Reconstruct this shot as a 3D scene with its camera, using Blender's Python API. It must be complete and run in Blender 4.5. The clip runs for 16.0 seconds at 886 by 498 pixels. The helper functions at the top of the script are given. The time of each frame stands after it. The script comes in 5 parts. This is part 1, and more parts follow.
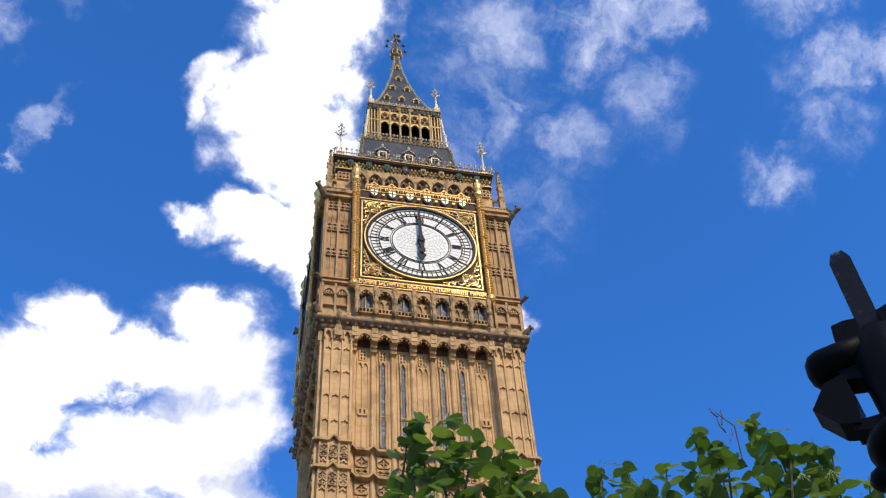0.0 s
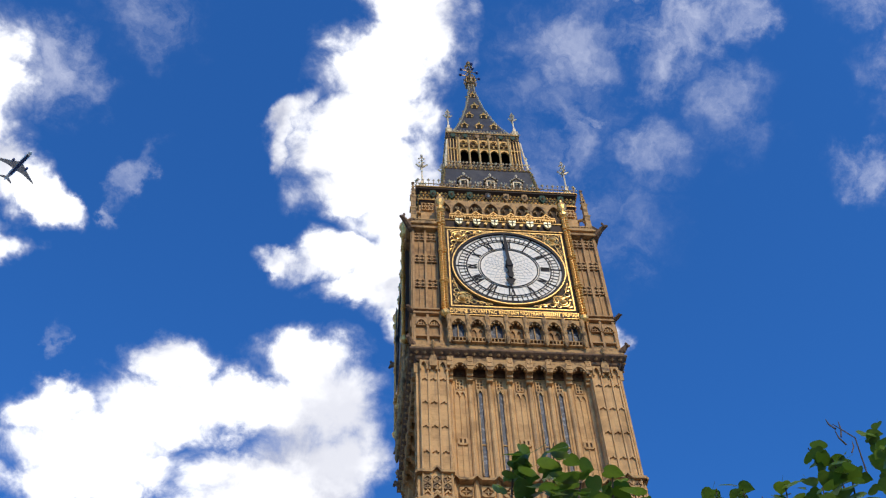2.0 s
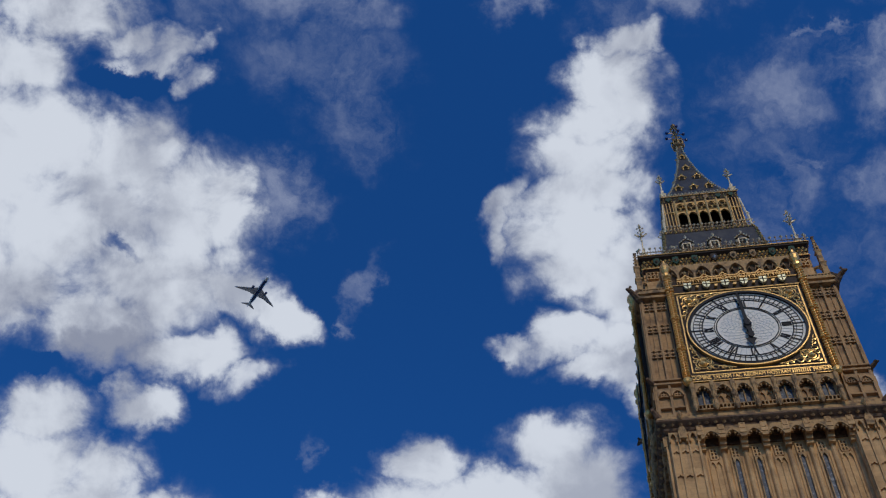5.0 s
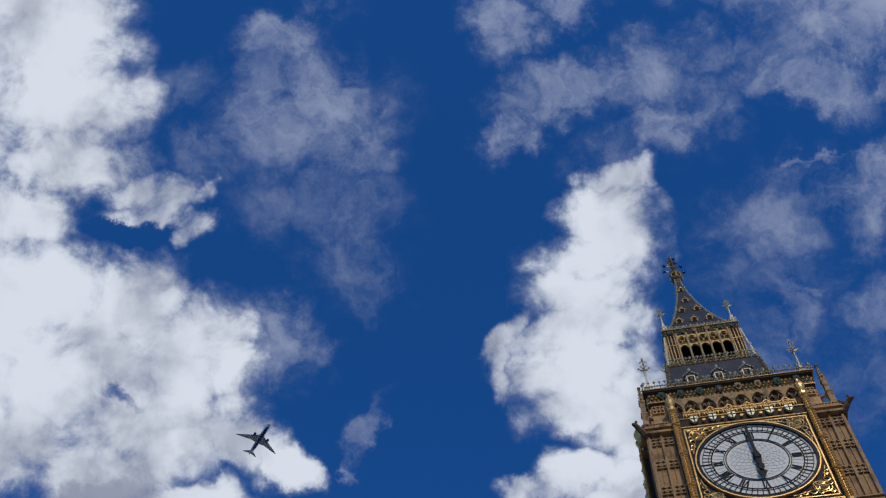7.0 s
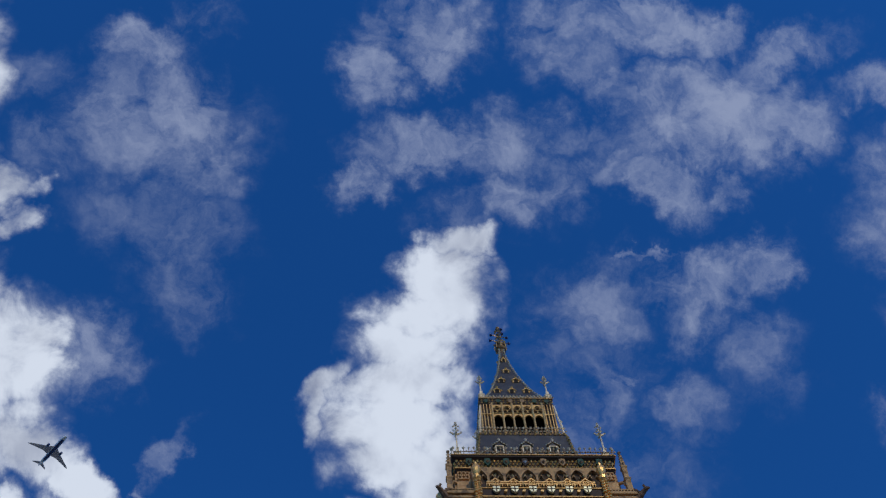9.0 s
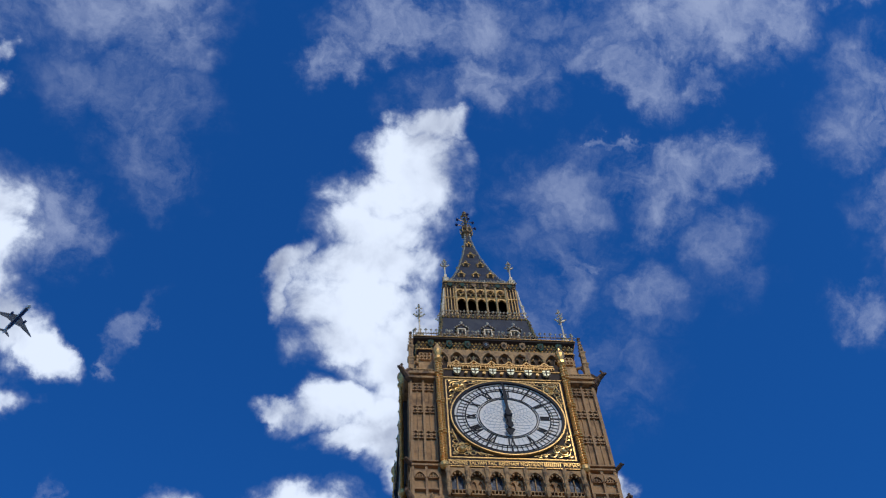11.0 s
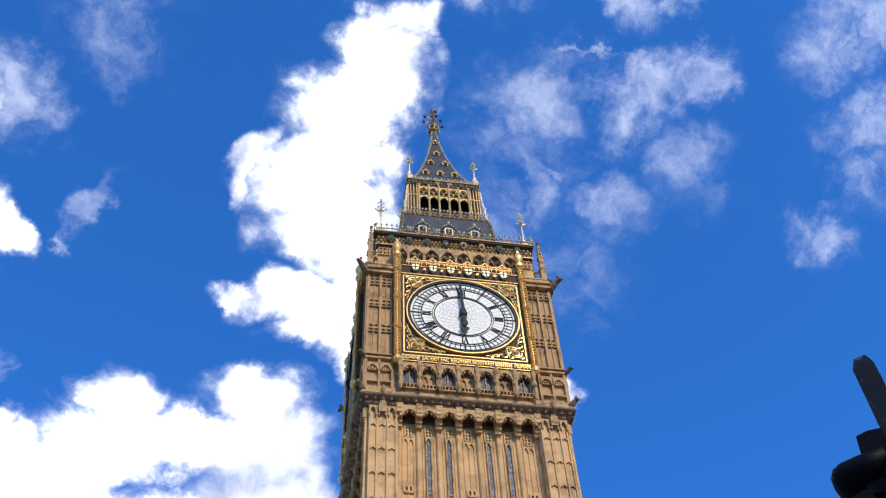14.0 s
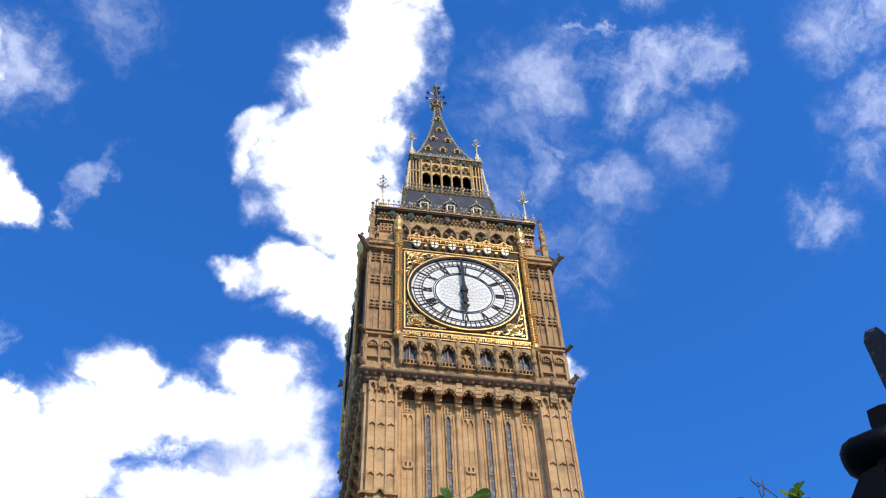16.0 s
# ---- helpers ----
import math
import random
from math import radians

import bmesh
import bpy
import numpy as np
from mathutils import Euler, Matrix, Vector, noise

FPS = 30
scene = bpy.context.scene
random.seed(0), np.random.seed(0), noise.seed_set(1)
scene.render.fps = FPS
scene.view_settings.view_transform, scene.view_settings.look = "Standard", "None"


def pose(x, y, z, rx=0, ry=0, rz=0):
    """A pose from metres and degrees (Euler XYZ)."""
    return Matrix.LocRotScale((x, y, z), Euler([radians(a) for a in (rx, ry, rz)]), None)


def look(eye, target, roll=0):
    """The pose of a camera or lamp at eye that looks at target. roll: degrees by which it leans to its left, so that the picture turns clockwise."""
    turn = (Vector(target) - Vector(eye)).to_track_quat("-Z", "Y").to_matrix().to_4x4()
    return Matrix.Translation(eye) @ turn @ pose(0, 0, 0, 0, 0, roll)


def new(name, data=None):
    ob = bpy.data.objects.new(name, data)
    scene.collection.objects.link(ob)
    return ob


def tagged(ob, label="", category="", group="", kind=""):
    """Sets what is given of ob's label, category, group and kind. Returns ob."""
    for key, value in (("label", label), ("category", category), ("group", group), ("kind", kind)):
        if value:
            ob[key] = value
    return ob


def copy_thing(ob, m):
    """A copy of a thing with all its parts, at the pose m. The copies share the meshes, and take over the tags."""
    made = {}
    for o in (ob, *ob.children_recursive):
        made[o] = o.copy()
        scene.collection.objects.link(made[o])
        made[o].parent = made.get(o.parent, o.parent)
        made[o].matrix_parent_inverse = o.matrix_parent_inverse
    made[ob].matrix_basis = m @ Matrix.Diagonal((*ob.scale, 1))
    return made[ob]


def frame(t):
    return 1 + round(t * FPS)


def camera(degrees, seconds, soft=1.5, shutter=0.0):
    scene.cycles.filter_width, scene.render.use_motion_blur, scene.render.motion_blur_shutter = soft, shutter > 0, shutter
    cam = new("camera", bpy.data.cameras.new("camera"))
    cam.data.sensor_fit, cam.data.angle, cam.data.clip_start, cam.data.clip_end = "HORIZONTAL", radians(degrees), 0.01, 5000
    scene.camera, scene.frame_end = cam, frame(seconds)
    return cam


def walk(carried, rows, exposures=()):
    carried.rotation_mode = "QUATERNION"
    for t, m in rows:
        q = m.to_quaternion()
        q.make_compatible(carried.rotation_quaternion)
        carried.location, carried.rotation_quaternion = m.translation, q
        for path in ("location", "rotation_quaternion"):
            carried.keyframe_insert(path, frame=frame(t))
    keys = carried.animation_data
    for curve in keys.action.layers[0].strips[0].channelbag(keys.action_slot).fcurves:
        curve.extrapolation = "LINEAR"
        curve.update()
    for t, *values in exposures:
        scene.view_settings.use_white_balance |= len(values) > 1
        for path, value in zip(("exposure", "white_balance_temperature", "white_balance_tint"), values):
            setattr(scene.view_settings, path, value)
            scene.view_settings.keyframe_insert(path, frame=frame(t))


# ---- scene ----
cam = camera(44.15, 16.0, soft=1.25)
walk(cam, [
    (0, pose(-9.048, -47.078, 1.706, 140.72, 2.72, -10.98)),
    (0.5, pose(-9.041, -47.043, 1.750, 140.69, 2.47, -10.66)),
    (1, pose(-9.045, -47.042, 1.752, 140.64, 2.28, -10.42)),
    (1.5, pose(-9.045, -47.036, 1.761, 141.35, 2.46, -7.93)),
    (2, pose(-9.045, -47.032, 1.778, 142.35, 1.80, -4.76)),
    (2.5, pose(-9.044, -47.023, 1.793, 143.61, 0.56, -1.79)),
    (3, pose(-9.042, -47.015, 1.811, 144.35, -0.62, 0.66)),
    (3.5, pose(-9.042, -47.001, 1.820, 145.26, -2.02, 4.42)),
    (4, pose(-9.041, -47.021, 1.851, 145.79, -3.40, 6.15)),
    (4.5, pose(-9.042, -47.032, 1.868, 146.11, -3.47, 7.56)),
    (7, pose(-9.027, -47.096, 1.802, 153.75, -2.19, 10.20)),
    (7.5, pose(-9.024, -47.099, 1.801, 156.74, -1.56, 10.29)),
    (8, pose(-9.021, -47.100, 1.796, 157.10, 0.57, 2.96)),
    (10.5, pose(-8.984, -47.162, 1.795, 152.20, 2.03, -3.30)),
    (11, pose(-8.979, -47.169, 1.792, 150.10, 2.28, -4.18)),
    (11.5, pose(-8.978, -47.182, 1.787, 148.08, 2.74, -5.55)),
    (12, pose(-8.983, -47.159, 1.764, 146.07, 2.94, -7.03)),
    (12.5, pose(-8.992, -47.150, 1.758, 145.09, 2.53, -7.86)),
    (13, pose(-9.001, -47.157, 1.766, 144.69, 2.17, -7.83)),
    (13.5, pose(-9.000, -47.164, 1.768, 144.69, 1.98, -8.07)),
    (14, pose(-8.998, -47.161, 1.763, 144.59, 2.00, -8.26)),
    (14.5, pose(-9.005, -47.147, 1.761, 144.18, 1.96, -8.78)),
    (15, pose(-8.993, -47.140, 1.778, 143.85, 1.96, -9.07)),
    (15.5, pose(-8.975, -47.123, 1.794, 143.52, 2.06, -8.91)),
    (16, pose(-8.971, -47.085, 1.823, 143.37, 1.54, -8.74)),
], exposures=[(0, 0.1, 6600, 10), (1.5, 0.1, 6540, 10), (2, -0.3, 6480, 10), (2.5, -0.92, 6280, 10), (3, -1.28, 6120, 10), (3.5, -1.64, 6020, 10), (4, -1.72, 5920, 10), (4.5, -1.48, 5850, 10), (7, -1.25, 5850, 10), (8, -1.38, 5800, 10), (10.5, -1.02, 5540, 10), (11.5, -0.82, 5680, 10), (12, -0.38, 5900, 10), (12.5, -0.12, 5960, 10), (13.5, 0.02, 6090, 10), (14.5, 0.08, 6160, 10), (16, 0.1, 6200, 10)])

# ---- world: clear evening sky with cumulus and thin high veils ----
SUN_ELEV, SUN_AZ = 36.0, 160.0          # degrees; azimuth from +y, clockwise
CLOUD_GAIN, SKY_GAIN = 12.0, 2.55
# each cloud lump: place on a sheet touching the sky dome, half sizes, turn in degrees, thickness
TALL_CLOUD = [
    (0.108, 0.126, 0.026, 0.023, 15, 1.0),
    (0.094, 0.096, 0.038, 0.023, 14, 1.0),
    (0.081, 0.062, 0.054, 0.025, 14, 1.0),
    (0.073, 0.028, 0.054, 0.028, 14, 1.0),
    (0.081, -0.007, 0.057, 0.031, 13, 1.0),
    (0.121, 0.071, 0.028, 0.041, 14, 0.75),
    (0.074, -0.045, 0.059, 0.031, 13, 1.0),
    (0.076, -0.077, 0.049, 0.023, 13, 1.0),
    (0.009, -0.019, 0.014, 0.035, -17, 0.72),
    (0.002, -0.054, 0.014, 0.018, 13, 0.7),
    (0.12, -0.083, 0.047, 0.045, 13, 1.0),
    (0.065, -0.141, 0.046, 0.02, 12, 1.0),
    (0.015, -0.148, 0.025, 0.01, -3, 0.75),
    (0.115, -0.152, 0.044, 0.029, 12, 1.0),
    (0.086, -0.167, 0.036, 0.015, 12, 1.0),
    (0.138, -0.182, 0.021, 0.024, 11, 1.0),
]
LOW_BANK = [
    (-0.07, -0.267, 0.036, 0.024, 7, 1.0),
    (-0.066, -0.302, 0.055, 0.03, 7, 1.0),
    (0.058, -0.241, 0.045, 0.027, 7, 1.0),
    (0.074, -0.285, 0.059, 0.046, 7, 1.0),
    (0.008, -0.288, 0.042, 0.027, 7, 1.0),
    (-0.161, -0.327, 0.043, 0.022, 7, 1.0),
    (-0.133, -0.347, 0.067, 0.032, 7, 1.0),
    (-0.114, -0.378, 0.078, 0.03, 6, 1.0),
    (0.031, -0.362, 0.08, 0.033, 6, 1.0),
    (0.099, -0.343, 0.043, 0.044, 6, 1.0),
    (-0.251, -0.388, 0.045, 0.024, 6, 1.0),
    (-0.277, -0.351, 0.017, 0.019, 7, 1.0),
]
LOW_BANK_FOOT = [
    (-0.087, -0.433, 0.074, 0.044, 11, 0.8),
    (-0.003, -0.4, 0.062, 0.039, 11, 0.9),
    (0.073, -0.363, 0.058, 0.067, 11, 1.0),
    (0.094, -0.427, 0.059, 0.034, 10, 0.8),
    (-0.052, -0.482, 0.128, 0.033, 10, 0.8),
    (0.331, -0.212, 0.022, 0.033, 12, 1.0),
    (0.313, -0.181, 0.016, 0.02, 13, 0.9),
    (0.349, -0.284, 0.011, 0.016, 12, 0.6),
    (0.338, -0.175, 0.019, 0.027, 13, 0.95),
]
WEST_CUMULUS = [
    (-0.443, 0.102, 0.048, 0.031, 2, 1.0),
    (-0.42, 0.03, 0.069, 0.042, 2, 1.0),
    (-0.341, 0.022, 0.053, 0.042, 2, 1.0),
    (-0.292, -0.023, 0.063, 0.05, 2, 1.0),
    (-0.393, -0.037, 0.09, 0.058, 2, 1.0),
    (-0.255, -0.022, 0.025, 0.035, 2, 1.0),
    (-0.312, -0.087, 0.074, 0.045, 2, 1.0),
    (-0.242, -0.107, 0.045, 0.027, -38, 1),
    (-0.194, -0.134, 0.026, 0.016, -28, 1),
    (-0.365, -0.136, 0.064, 0.032, 2, 1.0),
    (-0.294, -0.162, 0.064, 0.022, 2, 1.0),
    (-0.23, -0.183, 0.029, 0.014, 22, 0.72),
    (-0.446, -0.097, 0.059, 0.037, 2, 0.95),
    (-0.326, -0.209, 0.033, 0.023, 3, 1.0),
    (-0.35, -0.194, 0.019, 0.014, 3, 0.7),
]
WEST_TOP = [
    (-0.443, 0.336, 0.061, 0.056, -2, 1.0),
    (-0.414, 0.279, 0.071, 0.06, -2, 1.0),
    (-0.396, 0.218, 0.07, 0.049, -2, 1.0),
    (-0.406, 0.159, 0.07, 0.032, -2, 1.0),
    (-0.341, 0.128, 0.032, 0.017, -2, 0.8),
    (-0.282, 0.118, 0.019, 0.01, 34, 0.62),
    (-0.292, 0.1, 0.024, 0.006, -1, 0.55),
    (-0.442, 0.106, 0.043, 0.032, -1, 1.0),
    (-0.529, 0.261, 0.11, 0.136, -2, 1.0),
    (-0.51, 0.018, 0.107, 0.129, -1, 1.0),
    (-0.321, 0.113, 0.045, 0.018, 16, 0.72),
    (-0.289, 0.091, 0.019, 0.011, 2, 0.62),
]
LOW_LEFT_BANK = [
    (-0.428, -0.219, 0.044, 0.027, 3, 1.0),
    (-0.438, -0.274, 0.065, 0.044, 3, 1.0),
    (-0.362, -0.281, 0.046, 0.033, 3, 1.0),
    (-0.4, -0.321, 0.098, 0.038, 3, 1.0),
    (-0.307, -0.324, 0.026, 0.03, 3, 1.0),
    (-0.388, -0.38, 0.114, 0.055, 3, 1.0),
    (-0.515, -0.256, 0.055, 0.049, 3, 1.0),
    (-0.514, -0.343, 0.066, 0.066, 3, 1.0),
]
GAPS = [
    (-0.348, 0.093, 0.037, 0.011, -1, 0.7),
    (-0.429, -0.171, 0.022, 0.011, 2, 0.5),
    (-0.344, -0.069, 0.024, 0.006, -18, 0.3),
]
SHADED_BASES = [
    (-0.44, -0.097, 0.091, 0.042, 2, 0.7),
    (-0.354, -0.104, 0.059, 0.042, 2, 0.7),
    (-0.375, -0.163, 0.091, 0.027, 2, 0.9),
    (-0.443, 0.097, 0.069, 0.041, 2, 0.4),
    (-0.428, 0.186, 0.092, 0.032, -2, 0.45),
    (-0.389, -0.32, 0.071, 0.027, 3, 0.3),
    (-0.05, -0.443, 0.128, 0.039, 11, 0.9),
    (0.09, -0.411, 0.059, 0.04, 11, 0.7),
    (0.001, -0.332, 0.058, 0.027, 7, 0.45),
    (-0.13, -0.374, 0.083, 0.022, 6, 0.4),
    (0.115, 0.007, 0.036, 0.031, 13, 0.5),
    (0.12, 0.076, 0.031, 0.036, 14, 0.6),
    (0.123, -0.163, 0.042, 0.019, 12, 0.5),
    (-0.003, -0.042, 0.025, 0.041, 13, 0.5),
]
CENTRE_VEILS = [
    (-0.201, 0.268, 0.029, 0.019, 5, 0.62),
    (-0.178, 0.2, 0.054, 0.042, 5, 0.62),
    (-0.144, 0.168, 0.034, 0.034, 5, 0.52),
    (-0.152, 0.305, 0.024, 0.015, 5, 0.4),
    (-0.191, 0.114, 0.046, 0.026, 4, 0.34),
    (-0.131, 0.082, 0.036, 0.041, 4, 0.4),
    (-0.272, 0.16, 0.028, 0.024, 5, 0.38),
    (-0.295, 0.227, 0.031, 0.019, 5, 0.34),
    (-0.117, 0.045, 0.028, 0.023, 4, 0.36),
    (-0.218, 0.234, 0.021, 0.029, 5, 0.44),
    (-0.125, -0.09, 0.01, 0.026, -23, 0.46),
    (-0.143, -0.132, 0.006, 0.012, 2, 0.5),
    (-0.208, -0.025, 0.024, 0.026, 2, 0.55),
    (-0.175, -0.261, 0.006, 0.011, 3, 0.35),
    (-0.208, -0.009, 0.026, 0.023, -1, 0.55),
    (-0.182, -0.025, 0.021, 0.015, -1, 0.4),
]
HIGH_WISPS = [
    (0.064, 0.335, 0.032, 0.029, 5, 0.66),
    (0.005, 0.272, 0.023, 0.024, 5, 0.66),
    (0.065, 0.29, 0.017, 0.014, 5, 0.55),
    (0.009, 0.319, 0.024, 0.02, 5, 0.4),
    (0.072, 0.221, 0.053, 0.019, 17, 0.66),
    (0.012, 0.17, 0.023, 0.015, 25, 0.62),
    (0.136, 0.226, 0.032, 0.027, 5, 0.6),
    (0.147, 0.175, 0.029, 0.022, 5, 0.6),
    (0.196, 0.195, 0.027, 0.027, 5, 0.45),
    (0.103, 0.158, 0.026, 0.019, 5, 0.4),
    (0.183, 0.251, 0.03, 0.018, 5, 0.42),
    (0.231, 0.25, 0.018, 0.019, 5, 0.4),
]
EAST_WISPS = [
    (0.253, 0.368, 0.058, 0.024, 5, 0.76),
    (0.177, 0.35, 0.034, 0.023, 5, 0.55),
    (0.33, 0.369, 0.025, 0.019, 5, 0.66),
    (0.201, 0.319, 0.03, 0.019, 5, 0.5),
    (0.333, 0.28, 0.064, 0.035, 15, 0.82),
    (0.299, 0.305, 0.045, 0.022, 30, 0.66),
    (0.393, 0.285, 0.045, 0.03, 20, 0.74),
    (0.403, 0.356, 0.049, 0.016, 30, 0.5),
    (0.298, 0.212, 0.04, 0.019, -31, 0.66),
    (0.363, 0.206, 0.02, 0.014, 5, 0.58),
    (0.249, 0.224, 0.024, 0.014, 5, 0.45),
    (0.24, 0.295, 0.025, 0.019, 5, 0.52),
]
EAST_VEILS = [
    (0.342, 0.121, 0.04, 0.022, 4, 0.63),
    (0.293, 0.133, 0.024, 0.005, 4, 0.53),
    (0.337, 0.086, 0.027, 0.019, 4, 0.53),
    (0.406, 0.147, 0.018, 0.026, -26, 0.55),
    (0.405, 0.07, 0.024, 0.023, 4, 0.4),
    (0.239, 0.084, 0.048, 0.022, 4, 0.48),
    (0.253, 0.007, 0.026, 0.046, 4, 0.4),
    (0.205, 0.035, 0.023, 0.023, 4, 0.32),
    (0.28, 0.03, 0.012, 0.006, 4, 0.48),
    (0.348, 0.004, 0.032, 0.023, 4, 0.32),
    (0.324, -0.054, 0.042, 0.025, 4, 0.32),
    (0.245, 0.097, 0.038, 0.026, 14, 0.44),
    (0.34, 0.013, 0.028, 0.023, 13, 0.44),
    (0.268, 0.029, 0.014, 0.008, 13, 0.44),
]
EAST_PUFFS = [
    (0.521, 0.261, 0.032, 0.033, 10, 0.47),
    (0.518, 0.199, 0.026, 0.023, 10, 0.42),
    (0.503, 0.343, 0.032, 0.016, 11, 0.55),
    (0.56, 0.238, 0.059, 0.029, 33, 0.56),
    (0.521, 0.2, 0.026, 0.019, 14, 0.4),
    (0.587, 0.145, 0.042, 0.028, 14, 0.58),
    (0.608, 0.098, 0.031, 0.031, 13, 0.42),
    (0.562, 0.027, 0.028, 0.019, -6, 0.48),
    (0.632, 0.165, 0.034, 0.02, 14, 0.49),
    (0.35, 0.092, 0.029, 0.018, 16, 0.35),
    (0.278, 0.039, 0.031, 0.026, 15, 0.28),
    (0.416, 0.054, 0.029, 0.033, 15, 0.32),
    (0.323, -0.093, 0.04, 0.024, 14, 0.3),
    (0.251, -0.028, 0.033, 0.048, 15, 0.35),
]


def plug(nt, target, value):
    """Link a socket or set a plain value."""
    if hasattr(value, "is_output"):
        nt.links.new(value, target)
    else:
        target.default_value = value


def nmath(nt, op, a, b=0.0, c=0.0):
    n = nt.nodes.new("ShaderNodeMath")
    n.operation = op
    plug(nt, n.inputs[0], a), plug(nt, n.inputs[1], b), plug(nt, n.inputs[2], c)
    return n.outputs[0]


def nvec(nt, op, a, b=(0, 0, 0)):
    n = nt.nodes.new("ShaderNodeVectorMath")
    n.operation = op
    plug(nt, n.inputs[0], a), plug(nt, n.inputs[1], b)
    return n.outputs["Value"] if op in ("DOT_PRODUCT", "LENGTH") else n.outputs[0]


def nscale(nt, a, s):
    n = nt.nodes.new("ShaderNodeVectorMath")
    n.operation = "SCALE"
    plug(nt, n.inputs[0], a), plug(nt, n.inputs["Scale"], s)
    return n.outputs[0]


def nnoise(nt, vec, scale, detail=5.0, rough=0.55, colour=False, distort=0.0):
    n = nt.nodes.new("ShaderNodeTexNoise")
    plug(nt, n.inputs["Vector"], vec)
    n.inputs["Scale"].default_value, n.inputs["Detail"].default_value = scale, detail
    n.inputs["Roughness"].default_value, n.inputs["Distortion"].default_value = rough, distort
    return n.outputs["Color" if colour else "Fac"]


def nrange(nt, value, a, b, c=0.0, d=1.0, smooth=True):
    n = nt.nodes.new("ShaderNodeMapRange")
    n.interpolation_type = "SMOOTHSTEP" if smooth else "LINEAR"
    plug(nt, n.inputs["Value"], value)
    n.inputs["From Min"].default_value, n.inputs["From Max"].default_value = a, b
    plug(nt, n.inputs["To Min"], c), plug(nt, n.inputs["To Max"], d)
    return n.outputs["Result"]


def nmix(nt, fac, a, b, blend="MIX"):
    n = nt.nodes.new("ShaderNodeMix")
    n.data_type, n.blend_type = "RGBA", blend
    plug(nt, n.inputs["Factor"], fac)
    plug(nt, n.inputs[6], a if hasattr(a, "is_output") else (*a[:3], 1.0))
    plug(nt, n.inputs[7], b if hasattr(b, "is_output") else (*b[:3], 1.0))
    return n.outputs[2]


def make_world():
    world = bpy.data.worlds.new("sky")
    scene.world = world
    world.use_nodes = True
    nt = world.node_tree
    nt.nodes.clear()
    out = nt.nodes.new("ShaderNodeOutputWorld")
    back = nt.nodes.new("ShaderNodeBackground")
    sky = nt.nodes.new("ShaderNodeTexSky")
    sky.sky_type, sky.sun_disc = "NISHITA", False
    sky.sun_elevation, sky.sun_rotation = radians(SUN_ELEV), radians(SUN_AZ)
    sky.air_density, sky.dust_density, sky.ozone_density = 1.0, 0.3, 3.0
    way = nt.nodes.new("ShaderNodeTexCoord").outputs["Generated"]
    az, el = radians(-8), radians(60)
    c = Vector((math.sin(az) * math.cos(el), math.cos(az) * math.cos(el), math.sin(el)))
    r = Vector((math.cos(az), -math.sin(az), 0))
    u = r.cross(c)
    depth = nmath(nt, "MAXIMUM", nvec(nt, "DOT_PRODUCT", way, tuple(c)), 0.05)
    comb = nt.nodes.new("ShaderNodeCombineXYZ")
    plug(nt, comb.inputs[0], nmath(nt, "DIVIDE", nvec(nt, "DOT_PRODUCT", way, tuple(r)), depth))
    plug(nt, comb.inputs[1], nmath(nt, "DIVIDE", nvec(nt, "DOT_PRODUCT", way, tuple(u)), depth))
    sheet = comb.outputs[0]
    centred = lambda col: nvec(nt, "SUBTRACT", col, (0.5, 0.5, 0.5))
    big = nscale(nt, centred(nnoise(nt, sheet, 9.0, 2.0, 0.5, True)), 0.055)
    mid = nscale(nt, centred(nnoise(nt, sheet, 24.0, 6.0, 0.6, True)), 0.050)
    warped = nvec(nt, "ADD", nvec(nt, "ADD", sheet, big), mid)

    chain = [warped]

    def field(lumps, reach, core=0.3):
        total, spot = None, chain[0]
        for k, (x, y, a, b, turn, thick) in enumerate(lumps):
            if k % 12 == 11:
                spot = nvec(nt, "ADD", spot, nscale(nt, (1e-6, 1e-6, 0), total))   # one batch after another, so that few values are held at once
            m = nt.nodes.new("ShaderNodeMapping")
            m.vector_type = "TEXTURE"
            plug(nt, m.inputs["Vector"], spot)
            m.inputs["Location"].default_value, m.inputs["Rotation"].default_value = (x, y, 0), (0, 0, radians(turn))
            m.inputs["Scale"].default_value = (a, b, 1)
            d = nrange(nt, nvec(nt, "LENGTH", m.outputs[0]), reach, core, 0.0, thick)
            total = d if total is None else nmath(nt, "MAXIMUM", total, d)
        chain[0] = nvec(nt, "ADD", spot, nscale(nt, (1e-6, 1e-6, 0), total))
        return total

    fine = nnoise(nt, sheet, 20.0, 10.0, 0.6, distort=0.3)
    soft = nnoise(nt, nvec(nt, "ADD", sheet, (3.1, 1.7, 0)), 7.0, 6.0, 0.5)
    # away from the mapped part of the sky the same broken cloud goes on at random
    far = nmath(nt, "MULTIPLY", nrange(nt, nvec(nt, "LENGTH", sheet), 0.75, 1.0), nrange(nt, nnoise(nt, way, 3.0, 7.0, 0.6), 0.50, 0.66))
    dense = field(WEST_CUMULUS + WEST_TOP + LOW_LEFT_BANK + LOW_BANK + LOW_BANK_FOOT + TALL_CLOUD, 1.8, 0.2)
    dense = nmath(nt, "MAXIMUM", nmath(nt, "SUBTRACT", dense, field(GAPS, 1.3)), far)
    chain[0] = nvec(nt, "ADD", chain[0], nscale(nt, centred(nnoise(nt, sheet, 38.0, 8.0, 0.65, True)), 0.06))
